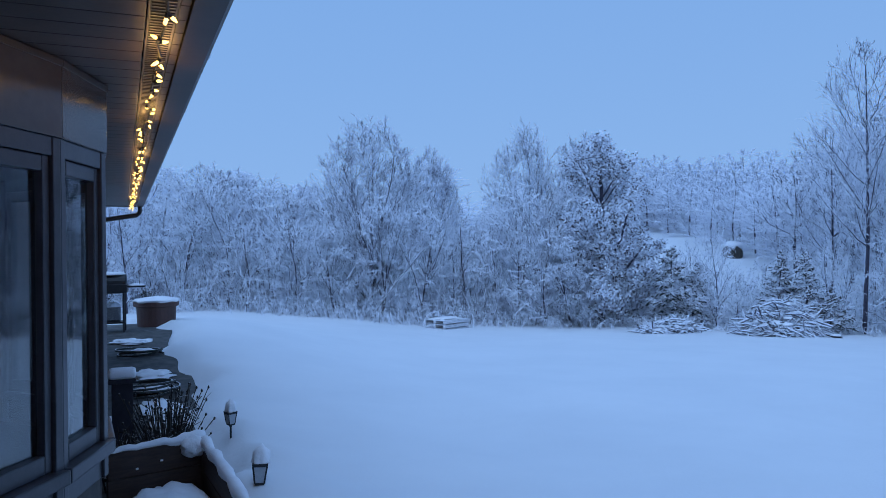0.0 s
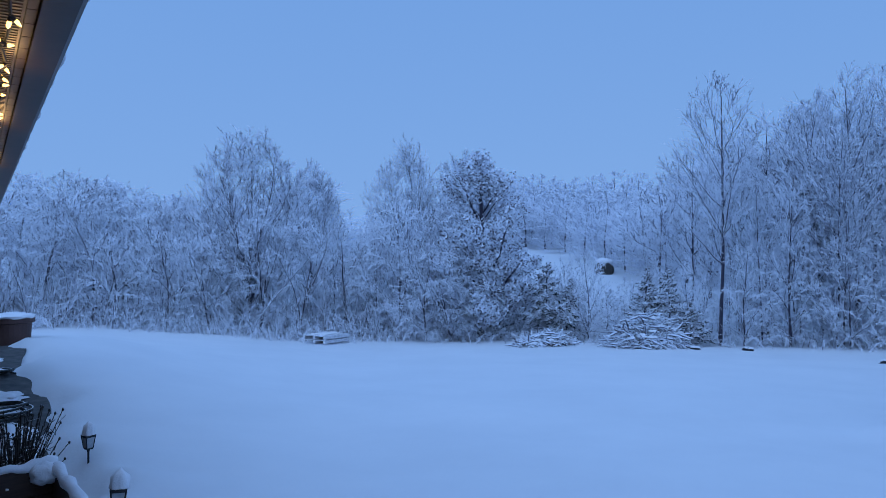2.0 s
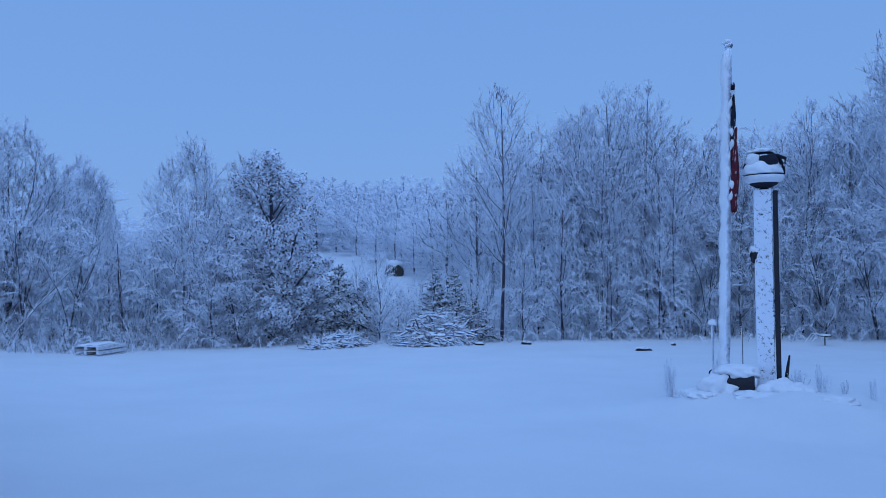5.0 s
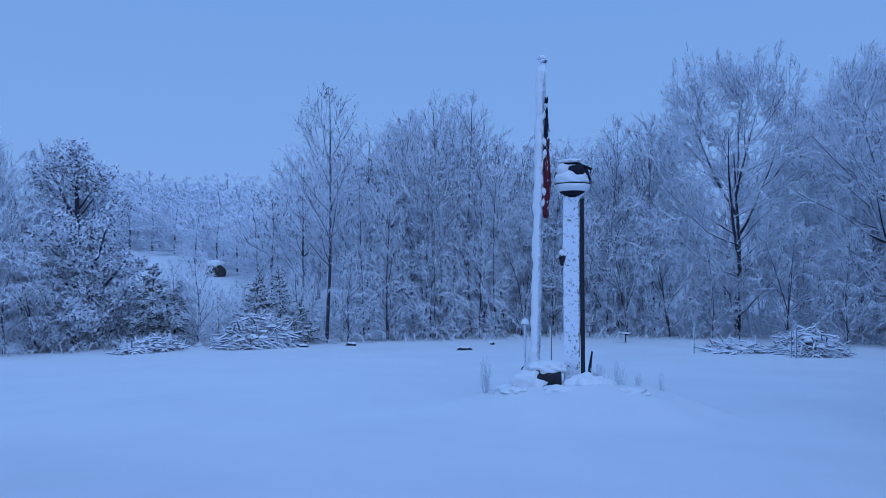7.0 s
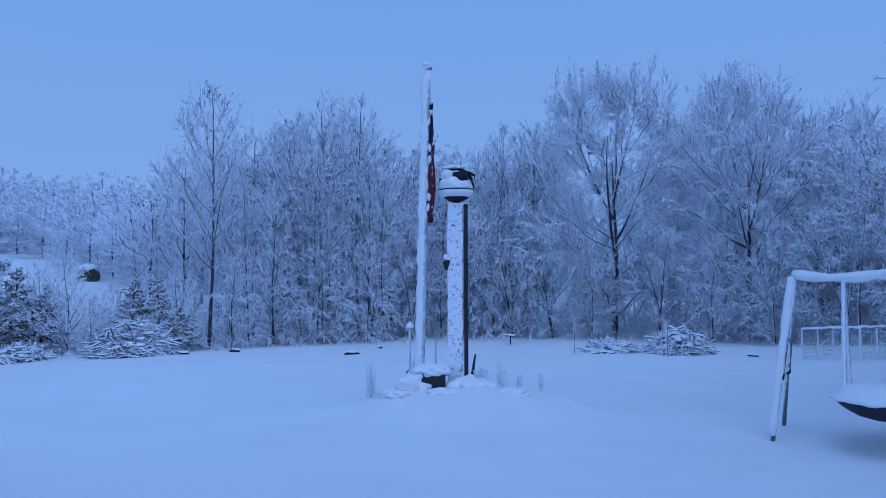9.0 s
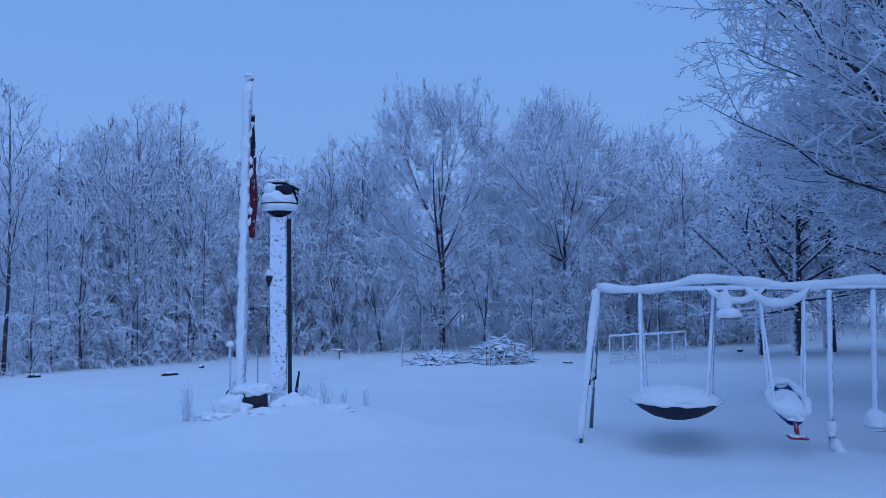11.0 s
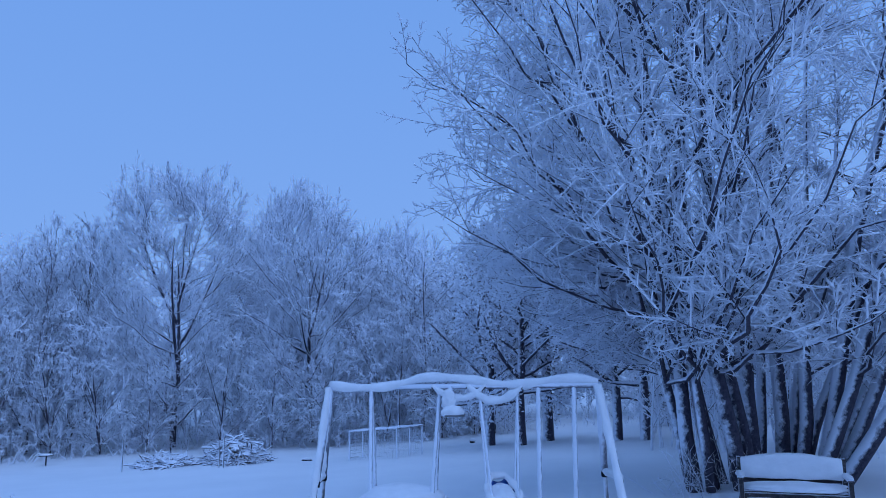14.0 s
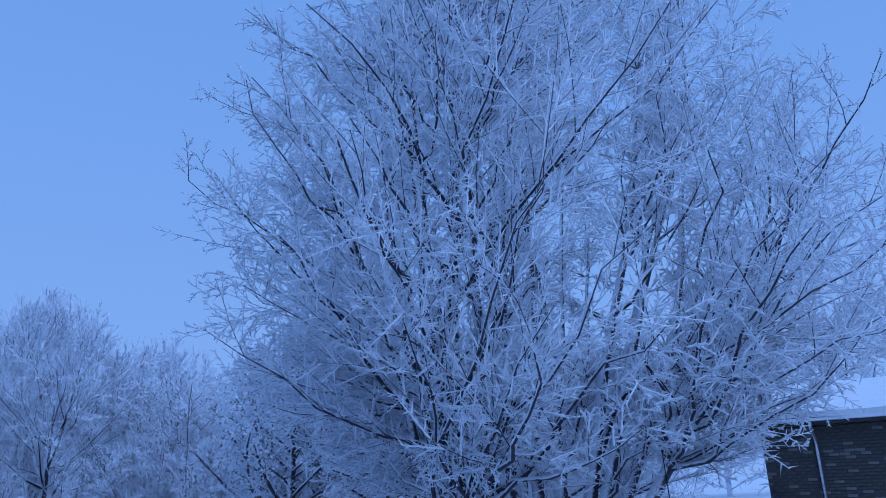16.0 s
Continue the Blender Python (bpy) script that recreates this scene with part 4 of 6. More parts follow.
BOW = [(-0.62, 2.70), (-0.50, 3.10), (-0.218, 3.60), (-0.074, 4.04), (-0.10, 4.50), (-0.22, 4.95), (-0.40, 5.32), (-0.62, 5.6)]


def slanted(a, b, z0, z1, inset, thick, edge=0.0):
    """An upright slab along the line from a to b; inset moves it behind that line."""
    a, b = Vector((*a, 0)), Vector((*b, 0))
    d = (b - a).normalized()
    n = Vector((d.y, -d.x, 0))
    bm = box((0, 0, z0), ((b - a).length, thick, z1), edge)
    m = Matrix(((d.x, -n.x, 0, a.x - n.x * inset), (d.y, -n.y, 0, a.y - n.y * inset), (0, 0, 1, 0), (0, 0, 0, 1)))
    bmesh.ops.transform(bm, matrix=m, verts=bm.verts)
    bmesh.ops.recalc_face_normals(bm, faces=bm.faces[:])
    return bm


def along(a, b, t0, t1):
    a, b = Vector(a), Vector(b)
    d = (b - a).normalized()
    return tuple(a + d * t0), tuple(a + d * (t1 if t1 > 0 else (b - a).length + t1))


def house():
    ob = thing("house", HOUSE, "brown single-storey house with a bow window under a deep eave", "house")
    part("wall", box((-0.85, 5.62, -0.4), (-0.62, 13.0, SOFFIT), 0.004), M_WALL, ob)
    part("wall", box((-0.85, -5.0, -0.4), (-0.62, 2.69, SOFFIT), 0.004), M_WALL, ob)
    part("wall", box((-7.0, 12.8, -0.4), (-0.86, 13.0, SOFFIT), 0.004), M_WALL, ob)
    part("wall", box((-7.0, -5.2, -0.4), (-0.62, -5.01, SOFFIT), 0.004), M_WALL, ob)
    part("wall", box((-7.2, -5.2, -0.4), (-7.01, 13.0, SOFFIT), 0.004), M_WALL, ob)
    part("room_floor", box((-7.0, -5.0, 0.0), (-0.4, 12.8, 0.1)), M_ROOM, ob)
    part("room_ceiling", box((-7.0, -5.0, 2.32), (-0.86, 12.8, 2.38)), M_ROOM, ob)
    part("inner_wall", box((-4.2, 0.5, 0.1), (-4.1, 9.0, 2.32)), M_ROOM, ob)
    rail = part("vent_strip", box((0.07, -5, SOFFIT - 0.006), (0.155, 13.18, SOFFIT + 0.004)), M_BROWN_METAL, ob)
    slots = bmesh.new()
    y = 1.6
    while y < 13.1:
        box((0.078, y, SOFFIT - 0.010), (0.147, y + 0.012, SOFFIT - 0.0065), 0, slots)
        y += 0.03
    part("vent_ribs", slots, M_FRAME, rail)
    y = -5.0
    base = None
    while y < 13.1:
        bm = box((-0.84, y, SOFFIT), (0.066, y + 0.146, SOFFIT + 0.02), 0.003)
        part("soffit_board", bm, M_SOFFIT, ob)
        part("soffit_board", box((0.158, y, SOFFIT), (0.188, y + 0.146, SOFFIT + 0.02), 0.003), M_SOFFIT, ob)
        y += 0.15
    gut = bmesh.new()
    prof = [(0.19, 2.385), (0.282, 2.385), (0.298, 2.40), (0.302, 2.44), (0.325, 2.475), (0.325, 2.50), (0.19, 2.50)]
    rows = [[gut.verts.new((s, yy, z)) for s, z in prof] for yy in np.linspace(-5, 13.2, 40)]
    for p, q in zip(rows, rows[1:]):
        for i in range(len(prof)):
            gut.faces.new((p[i], p[(i + 1) % len(prof)], q[(i + 1) % len(prof)], q[i]))
    gut.faces.new(rows[0][::-1]), gut.faces.new(rows[-1])
    bmesh.ops.recalc_face_normals(gut, faces=gut.faces[:])
    g = part("gutter", gut, M_BROWN_METAL, ob, "dark brown metal gutter")
    part("downspout", tube([(0.24, 13.1, 2.39), (0.24, 13.12, 2.30), (0.19, 13.12, 2.25), (0.0, 13.12, 2.22), (-0.3, 13.12, 2.17), (-0.56, 13.1, 2.12), (-0.59, 13.08, 2.02), (-0.59, 13.08, 0.2)], 0.036, 8), M_BROWN_METAL, g, "elbowed brown downspout", True)
    part("fascia", box((-0.85, 13.2, 2.385), (0.188, 13.23, 2.56), 0.003), M_BROWN_METAL, ob)
    roof = bmesh.new()
    q = [roof.verts.new(c) for c in ((0.29, -5.2, 2.505), (0.29, 13.3, 2.505), (-4.0, 13.3, 3.9), (-4.0, -5.2, 3.9), (-7.5, 13.3, 2.7), (-7.5, -5.2, 2.7))]
    roof.faces.new((q[0], q[1], q[2], q[3])), roof.faces.new((q[3], q[2], q[4], q[5]))
    roof.normal_update()
    r = bmesh.ops.extrude_face_region(roof, geom=roof.faces[:])
    bmesh.ops.translate(roof, verts=[v for v in r["geom"] if isinstance(v, bmesh.types.BMVert)], vec=(0, 0, 0.14))
    bmesh.ops.recalc_face_normals(roof, faces=roof.faces[:])
    part("roof", roof, M_SNOW, ob, "roof under a blanket of snow")
    edge = tube([(0.318, yy, 2.508) for yy in np.arange(1.0, 13.2, 0.12)], [0.018 + 0.007 * math.sin(i * 1.7) + 0.004 * math.sin(i * 0.6) for i in range(len(np.arange(1.0, 13.2, 0.12)))], 8)
    part("snow_edge", edge, M_SNOW, ob, smooth=True)
    # bow window, facet by facet
    bow = part("bow_window_header", slanted(BOW[0], BOW[1], 2.10, SOFFIT - 0.002, 0.02, 0.05), M_PANEL, ob)
    for a, b in zip(BOW, BOW[1:]):
        if a is not BOW[0]:
            part("header_panel", slanted(a, b, 2.10, SOFFIT - 0.002, -0.008, 0.05, 0.004), M_PANEL, bow)
        part("header_bead", slanted(a, b, SOFFIT - 0.030, SOFFIT - 0.004, -0.014, 0.02, 0.003), M_BROWN_METAL, bow)
        win = part("window", slanted(*along(a, b, 0.0, 0.045), 0.70, 2.10, 0.0, 0.07, 0.005), M_FRAME, ob)
        part("jamb", slanted(*along(a, b, -0.045 + (Vector(b) - Vector(a)).length, 0), 0.70, 2.10, 0.0, 0.07, 0.005), M_FRAME, win)
        part("head_rail", slanted(*along(a, b, 0.046, -0.046), 2.03, 2.10, 0.004, 0.06, 0.004), M_FRAME, win)
        part("sash_stile", slanted(*along(a, b, 0.047, 0.085), 0.86, 2.029, 0.016, 0.045, 0.006), M_FRAME, win)
        part("sash_stile", slanted(*along(a, b, (Vector(b) - Vector(a)).length - 0.085, -0.047), 0.86, 2.029, 0.016, 0.045, 0.006), M_FRAME, win)
        part("sash_rail", slanted(*along(a, b, 0.086, -0.086), 1.97, 2.028, 0.016, 0.045, 0.006), M_FRAME, win)
        part("sash_rail", slanted(*along(a, b, 0.086, -0.086), 0.86, 0.93, 0.016, 0.045, 0.006), M_FRAME, win)
        part("pane", slanted(*along(a, b, 0.08, -0.08), 0.92, 1.98, 0.045, 0.005), M_GLASS, win)
        part("sill", slanted(a, b, 0.80, 0.858, -0.03, 0.10, 0.008), M_FRAME, win)
        part("apron", slanted(*along(a, b, 0.046, -0.046), 0.70, 0.799, 0.012, 0.05, 0.004), M_FRAME, win)
        part("wall_panel", slanted(a, b, -0.4, 0.70, 0.03, 0.10), M_WALL, ob)


def string_lights():
    """The lit string under the eave: a drooping wire with pointed bulbs."""
    r = random.Random(9)
    ob = thing("string_lights", HOUSE, "string of small warm lights clipped under the eave", "string lights")
    pts, y = [], 1.5
    while y < 13.3:
        pts.append((0.116 + r.uniform(-0.014, 0.014), y, SOFFIT - 0.03 - r.uniform(0, 0.022)))
        y += 0.135
    part("wire", tube(pts, 0.005, 5), M_BLACK, ob)
    bulb = lathe([(0.003, 0.0), (0.0045, 0.002), (0.006, 0.006), (0.006, 0.010), (0.004, 0.017), (0.0013, 0.024)], 10)
    first = part("bulb", bulb, M_BULB, ob, "warm yellow lit bulb", True)
    sock = part("socket", lathe([(0.006, -0.014), (0.006, 0.0), (0.004, 0.002)], 8), M_BLACK, first)
    for i, p in enumerate(pts):
        for k in range(1 if r.random() < 0.8 else 2):
            m = pose(p[0], p[1] + r.uniform(-0.05, 0.05), p[2] - 0.004, r.uniform(70, 170), r.uniform(-60, 60), r.uniform(0, 360)) @ pose(0, 0, 0.014)
            if i == 0 and k == 0:
                first.matrix_basis = m
            else:
                copy_thing(first, m)
    for y in (2.2, 3.4, 4.8, 6.6, 8.8, 11.4):
        lamp = new("string_glow", bpy.data.lights.new("string_glow", "POINT"))
        lamp.data.energy, lamp.data.color, lamp.data.shadow_soft_size = 0.9, (1.0, 0.55, 0.18), 0.05
        lamp.matrix_world = HOUSE @ pose(0.13, y, SOFFIT - 0.09)


house()
string_lights()


# ---- the patio beside the house ----
def patio():
    bm = bmesh.new()
    rows = []
    for y in np.linspace(-4, 17.0, 60):
        z = lay_at(0.35 + 0.046 * y, y) + 0.09
        rows.append([bm.verts.new((s + 0.0459 * y, y, zz)) for s, zz in ((-0.62, z), (0.75 + 0.1 * math.sin(y * 1.3), z), (0.75 + 0.1 * math.sin(y * 1.3), z - 0.4), (-0.62, z - 0.4))])
    for p, q in zip(rows, rows[1:]):
        for i in range(4):
            bm.faces.new((p[i], p[(i + 1) % 4], q[(i + 1) % 4], q[i]))
    bmesh.ops.recalc_face_normals(bm, faces=bm.faces[:])
    tagged(link("patio", bm, M_CONCRETE), "damp concrete patio with thin patches of snow", "patio", kind="structure")


def top_at(x, y):
    return lay_at(0.35 + 0.046 * y, y) + 0.09


def lantern(x, y, turn, lean, snow, size, sink):
    z = lay_at(x, y) - sink
    ob = thing("path_light", pose(x, y, z, lean, -lean * 0.6, turn) @ Matrix.Diagonal((size, size, size, 1)), "black solar path lantern capped with a tall lump of snow", "path light", "path lights")
    part("stake", lathe([(0.004, 0.0), (0.012, 0.05), (0.012, 0.22), (0.02, 0.235), (0.014, 0.25)], 10), M_BLACK, ob)
    for piece, z0, z1, w0, w1 in (("base_plate", 0.25, 0.268, 0.036, 0.040), ("roof_plate", 0.395, 0.42, 0.058, 0.062)):
        bm = bmesh.new()
        bmesh.ops.create_cone(bm, cap_ends=True, segments=4, radius1=w0 * 1.414, radius2=w1 * 1.414, depth=z1 - z0, matrix=pose(0, 0, (z0 + z1) / 2, 0, 0, 45))
        part(piece, bm, M_BLACK, ob)
    for sx, sy in ((1, 1), (1, -1), (-1, 1), (-1, -1)):
        part("frame_bar", tube([(sx * 0.037, sy * 0.037, 0.262), (sx * 0.055, sy * 0.055, 0.40)], 0.0065, 4), M_BLACK, ob)
    bm = bmesh.new()
    bmesh.ops.create_cone(bm, cap_ends=True, segments=4, radius1=0.033 * 1.414, radius2=0.051 * 1.414, depth=0.128, matrix=pose(0, 0, 0.332, 0, 0, 45))
    part("glass", bm, M_LAMP_GLASS, ob, "frosted lantern glass")
    part("snow_cap", blob((0.072, 0.066, snow), (0.008, 0.004, 0.425), 0.25, 3, 0.0), M_SNOW, ob, smooth=True)


def planter_box():
    """The raised bed of dark planks with snow lying in it."""
    ob = thing("raised_bed", pose(0, 0, 0), "raised garden bed of dark stained planks with snow along its rims", "raised bed")
    a, b, c = Vector((0.16, 6.28, 0)), Vector((0.84, 6.42, 0)), Vector((0.885, 4.8, 0))
    z0 = -0.15
    for p, q, h in ((a, b, 0.24), (b, c, 0.17)):
        d = (q - p).normalized()
        n = Vector((-d.y, d.x, 0))
        for k in range(2):
            bm = box((0, -0.02, z0 + k * (h - z0) / 2 + 0.004), ((q - p).length, 0.025, z0 + (k + 1) * (h - z0) / 2), 0.006)
            bmesh.ops.transform(bm, matrix=Matrix(((d.x, n.x, 0, p.x), (d.y, n.y, 0, p.y), (0, 0, 1, 0), (0, 0, 0, 1))), verts=bm.verts)
            part("plank", bm, M_BOX, ob)
    rim = tube(arc(a + Vector((0, 0, 0.245)), b + Vector((0, 0, 0.25)), -0.01, 14, 0.012, 1), [0.018, 0.02, 0.022, 0.024, 0.024, 0.026, 0.026, 0.028, 0.03, 0.032, 0.036, 0.042, 0.05, 0.055, 0.05], 10)
    part("snow_rim", rim, M_SNOW, ob, smooth=True)
    rim = tube(arc(b + Vector((0, 0, 0.22)), c + Vector((0, 0, 0.16)), -0.015, 16, 0.012, 2), [0.042 + 0.008 * math.sin(i * 1.7) + 0.005 * math.sin(i * 3.1) for i in range(17)], 10)
    part("snow_rim", rim, M_SNOW, ob, smooth=True)
    part("snow_fill", blob((0.34, 0.80, 0.13), (0.53, 5.5, -0.08), 0.25, 4, 0.1, freq=3.0), M_SNOW, ob, smooth=True)
    part("snow_fill", blob((0.10, 0.09, 0.08), (0.76, 6.36, 0.20), 0.3, 3, 0.9, freq=3.0), M_SNOW, ob, smooth=True)
    for k in range(2):
        bm = blob((0.012, 0.006, 0.014), (0.36 + 0.17 * k, 6.285 + 0.035 * k, 0.10 + 0.03 * k), 0.3, 2)
        part("snow_fleck", bm, M_SNOW, ob)


def dry_plant(x, y, z, n, h, seed, spread, name, label, head=True):
    rng = random.Random(seed)
    ob = thing(name, pose(x, y, z), label, "plant")
    bm, heads = bmesh.new(), bmesh.new()
    for _ in range(n):
        a, s = rng.uniform(0, 6.28), rng.random() ** 0.7 * spread
        ln = h * rng.uniform(0.45, 1.0)
        p0 = (0.25 * s * math.cos(a), 0.25 * s * math.sin(a), 0)
        p1 = (0.65 * s * math.cos(a), 0.65 * s * math.sin(a), ln * 0.6)
        p2 = (s * math.cos(a) + rng.uniform(-0.03, 0.03), s * math.sin(a) + rng.uniform(-0.03, 0.03), ln)
        tube([p0, p1, p2], [0.0045, 0.004, 0.003], 4, bm)
        for _ in range(3):
            f = rng.uniform(0.3, 0.95)
            q = Vector(p0).lerp(Vector(p2), f)
            e = q + Vector((rng.uniform(-0.07, 0.07), rng.uniform(-0.07, 0.07), rng.uniform(0.0, 0.08)))
            tube([q, e], [0.004, 0.002], 3, bm)
        if head:
            blob((0.009, 0.009, 0.014), p2, 0.3, 1, 1, heads)
    tagged(part("dry_growth", bm, M_STALK, ob), kind="stuff")
    if head:
        tagged(part("seed_growth", heads, M_STALK, ob), kind="stuff")
    else:
        heads.free()


def tub():
    x, y = 1.32, 16.1
    ob = thing("planter_tub", pose(x, y, lay_at(x, y) - 0.05, 0, 0, 8), "big reddish-brown planter tub topped with snow at the patio's end", "planter")
    part("body", lathe([(0.33, 0.0), (0.345, 0.05), (0.37, 0.50), (0.42, 0.52), (0.425, 0.60), (0.40, 0.605), (0.38, 0.56)], 28), M_TUB, ob, smooth=False)
    part("snow_cap", blob((0.43, 0.43, 0.09), (0, 0, 0.61), 0.2, 4, 0.2), M_SNOW, ob, smooth=True)
    dry_plant(x - 0.15, y + 0.05, lay_at(x, y) + 0.55, 16, 0.3, 5, 0.22, "dried_plant", "snow-dusted dried plant standing in the planter tub", False)


def grill():
    x, y = 0.50, 15.2
    z = top_at(x, y)
    ob = thing("gas_grill", pose(x, y, z, 0, 0, -6), "dark gas grill on legs with snow on its lid and shelf", "grill")
    for sx in (-0.28, 0.20):
        for sy in (-0.2, 0.2):
            part("leg", tube([(sx, sy, 0.0), (sx, sy, 0.72)], 0.02, 6), M_BLACK, ob)
    part("firebox", box((-0.34, -0.25, 0.70), (0.26, 0.25, 0.86), 0.02), M_BLACK, ob)
    lid = lathe([(0.0, -0.30), (0.16, -0.30), (0.17, -0.28), (0.17, 0.28), (0.16, 0.30), (0.0, 0.30)], 20)
    bmesh.ops.rotate(lid, verts=lid.verts, cent=(0, 0, 0), matrix=Matrix.Rotation(radians(90), 3, "Y"))
    bmesh.ops.translate(lid, verts=lid.verts, vec=(-0.06, 0, 0.87))
    part("lid", lid, M_BLACK, ob)
    part("shelf", box((0.265, -0.22, 0.80), (0.56, 0.22, 0.83), 0.008), M_BLACK, ob)
    part("shelf", box((-0.64, -0.22, 0.80), (-0.345, 0.22, 0.83), 0.008), M_BLACK, ob)
    part("bottom_shelf", box((-0.30, -0.22, 0.16), (0.22, 0.22, 0.19), 0.005), M_BLACK, ob)
    part("gas_bottle", lathe([(0.12, 0.19), (0.15, 0.22), (0.15, 0.45), (0.10, 0.52), (0.03, 0.54)], 16, at=(0.0, 0.0, 0.0)), M_TUBE, ob)
    part("snow_cap", blob((0.29, 0.15, 0.05), (-0.06, 0, 1.035), 0.2, 3, 0.2), M_SNOW, ob, smooth=True)
    part("snow_cap", blob((0.14, 0.2, 0.035), (0.41, 0, 0.83), 0.2, 3, 0.1), M_SNOW, ob, smooth=True)


def bin_post():
    x, y = 0.335, 7.85
    z = top_at(x, y)
    ob = thing("pedestal", pose(x, y, z, 0, 0, -3), "dark square wooden pedestal with a slab of snow on top", "pedestal")
    part("body", box((-0.09, -0.09, 0.0), (0.09, 0.09, 0.62), 0.008), M_DARKWOOD, ob)
    part("top", box((-0.115, -0.115, 0.621), (0.115, 0.115, 0.66), 0.006), M_DARKWOOD, ob)
    part("snow_cap", box((-0.118, -0.118, 0.66), (0.118, 0.118, 0.745), 0.035), M_SNOW, ob, smooth=True)


def hose(x, y, z, r, turns, seed, label):
    rr = random.Random(seed)
    ob = thing("garden_hose", pose(x, y, z), label, "hose", "coiled hoses")
    pts = []
    for i in range(turns * 18):
        a = i / 18 * 2 * math.pi
        q = r * (1 + 0.12 * math.sin(a * 0.37 + seed)) * rr.uniform(0.97, 1.03)
        pts.append((q * math.cos(a), q * 0.9 * math.sin(a), 0.014 + 0.030 * (i / 18) + 0.01 * math.sin(a * 1.3)))
    part("coil", tube(pts, 0.015, 6), M_HOSE, ob)
    part("snow", blob((r * 0.62, r * 0.5, 0.05), (0.05, 0.02, 0.05), 0.4, 3, 0.2), M_SNOW, ob, smooth=True)


patio()
lantern(1.27, 7.72, 20, 3, 0.15, 0.76, 0.08)
lantern(1.12, 5.80, -10, -5, 0.14, 0.88, 0.22)
lantern(0.20, 6.75, 5, 4, 0.06, 0.8, 0.12)
planter_box()
dry_plant(0.62, 6.85, top_at(0.6, 6.85), 115, 0.74, 3, 0.36, "dried_flower_clump", "clump of dark dried flower stalks dusted with snow")
dry_plant(0.36, 6.95, top_at(0.4, 6.95), 60, 0.42, 8, 0.28, "dried_flower_clump", "low clump of brown dried foliage beside the patio", False)
tub()
grill()
bin_post()
hose(0.72, 10.3, top_at(0.7, 10.3), 0.34, 5, 1, "coiled dark garden hose lying half under snow")
hose(0.78, 12.6, top_at(0.78, 12.6), 0.30, 3, 2, "dark hose loop on the patio edge with snow on it")


def patch(x, y, sx, sy, seed):
    bm = blob((sx, sy, 0.05), (x, y, top_at(x, y)), 0.5, 4, 0.1, freq=2.6)
    tagged(link("snow_patch", bm, M_SNOW, smooth=True), "thin drift of blown snow on the patio", "snow drift", "snow drifts on the patio")


for k, (x, y, sx, sy) in enumerate([(0.80, 9.6, 0.24, 0.5), (0.86, 11.4, 0.26, 0.45), (0.80, 8.6, 0.16, 0.4), (0.72, 13.8, 0.3, 0.3), (0.25, 9.2, 0.10, 0.2)]):
    patch(x, y, sx, sy, k)


# ---- flagpole, bell post and the snowed-in flower bed ----
def flagpole():
    x, y = 10.40, 3.92
    z = lay_at(x, y) - 0.1
    ob = thing("flagpole", pose(x, y, z, 1.6, 0.2, 0), "white flagpole caked with snow on its windward side", "flagpole")
    h = 4.55 - z
    part("pole", tube([(0, 0, h * i / 24) for i in range(25)], [0.058 - 0.014 * i / 24 + 0.006 * math.sin(i * 2.1) for i in range(25)], 12), M_WHITE_TUBE, ob, smooth=True)
    part("finial", lathe([(0.02, 0.0), (0.045, 0.02), (0.062, 0.06), (0.045, 0.10), (0.012, 0.118)], 14, at=(0, 0, h - 0.02)), M_WHITE_TUBE, ob, smooth=True)
    part("snow_cap", blob((0.06, 0.065, 0.05), (-0.01, 0.02, h + 0.075), 0.25, 3, 0.2), M_SNOW, ob, smooth=True)
    r = random.Random(3)
    crust = tube([(-0.012 + 0.006 * math.sin(i * 1.1), 0.036 + 0.008 * math.sin(i * 0.7), 0.2 + (h - 0.25) * i / 70) for i in range(71)], [0.056 + 0.007 * math.sin(i * 1.7) + 0.005 * math.sin(i * 0.5) for i in range(71)], 10)
    part("snow_crust", crust, M_SNOW, ob, smooth=True)
    f = thing("flag", pose(x, y, z, 1.6, 0.2, 0), "red furled flag hanging limp and snow-crusted on the pole", "flag")
    for name, mat, z1, z0, w, off in (("stripes", M_FLAG, 3.45, 2.30, 0.060, -0.078), ("canton", M_FLAG_BLUE, 4.05, 3.2, 0.024, -0.055)):
        bm, rows = bmesh.new(), []
        for i in range(25):
            t = i / 24
            zz = (z1 + (z0 - z1) * t) - z
            rows.append([bm.verts.new((0.02 * math.sin(k * 2.1 + t * 5), off - 0.02 + w * (0.45 + 0.75 * t if t < 0.75 else 1.02 - 2.0 * (t - 0.75)) * math.sin(k * math.pi / 5 - 1.57) + 0.012 * math.sin(t * 9 + k * 1.3), zz + 0.02 * math.sin(k * 1.9))) for k in range(11)])
        for p, q in zip(rows, rows[1:]):
            for k in range(10):
                bm.faces.new((p[k], p[k + 1], q[k + 1], q[k]))
        e = bmesh.ops.extrude_face_region(bm, geom=bm.faces[:])
        bmesh.ops.translate(bm, verts=[v for v in e["geom"] if isinstance(v, bmesh.types.BMVert)], vec=(-0.03, 0, 0))
        bmesh.ops.recalc_face_normals(bm, faces=bm.faces[:])
        part(name, bm, mat, f, smooth=True)
    snow = tube([(-0.035 + 0.01 * math.sin(i * 2.0), -0.045 - 0.03 * math.sin(i * 0.35), 2.45 - z + 1.5 * i / 40) for i in range(41)], [0.020 + 0.016 * math.sin(i * 1.3) for i in range(41)], 8)
    part("snow_crust", snow, M_SNOW, f, smooth=True)


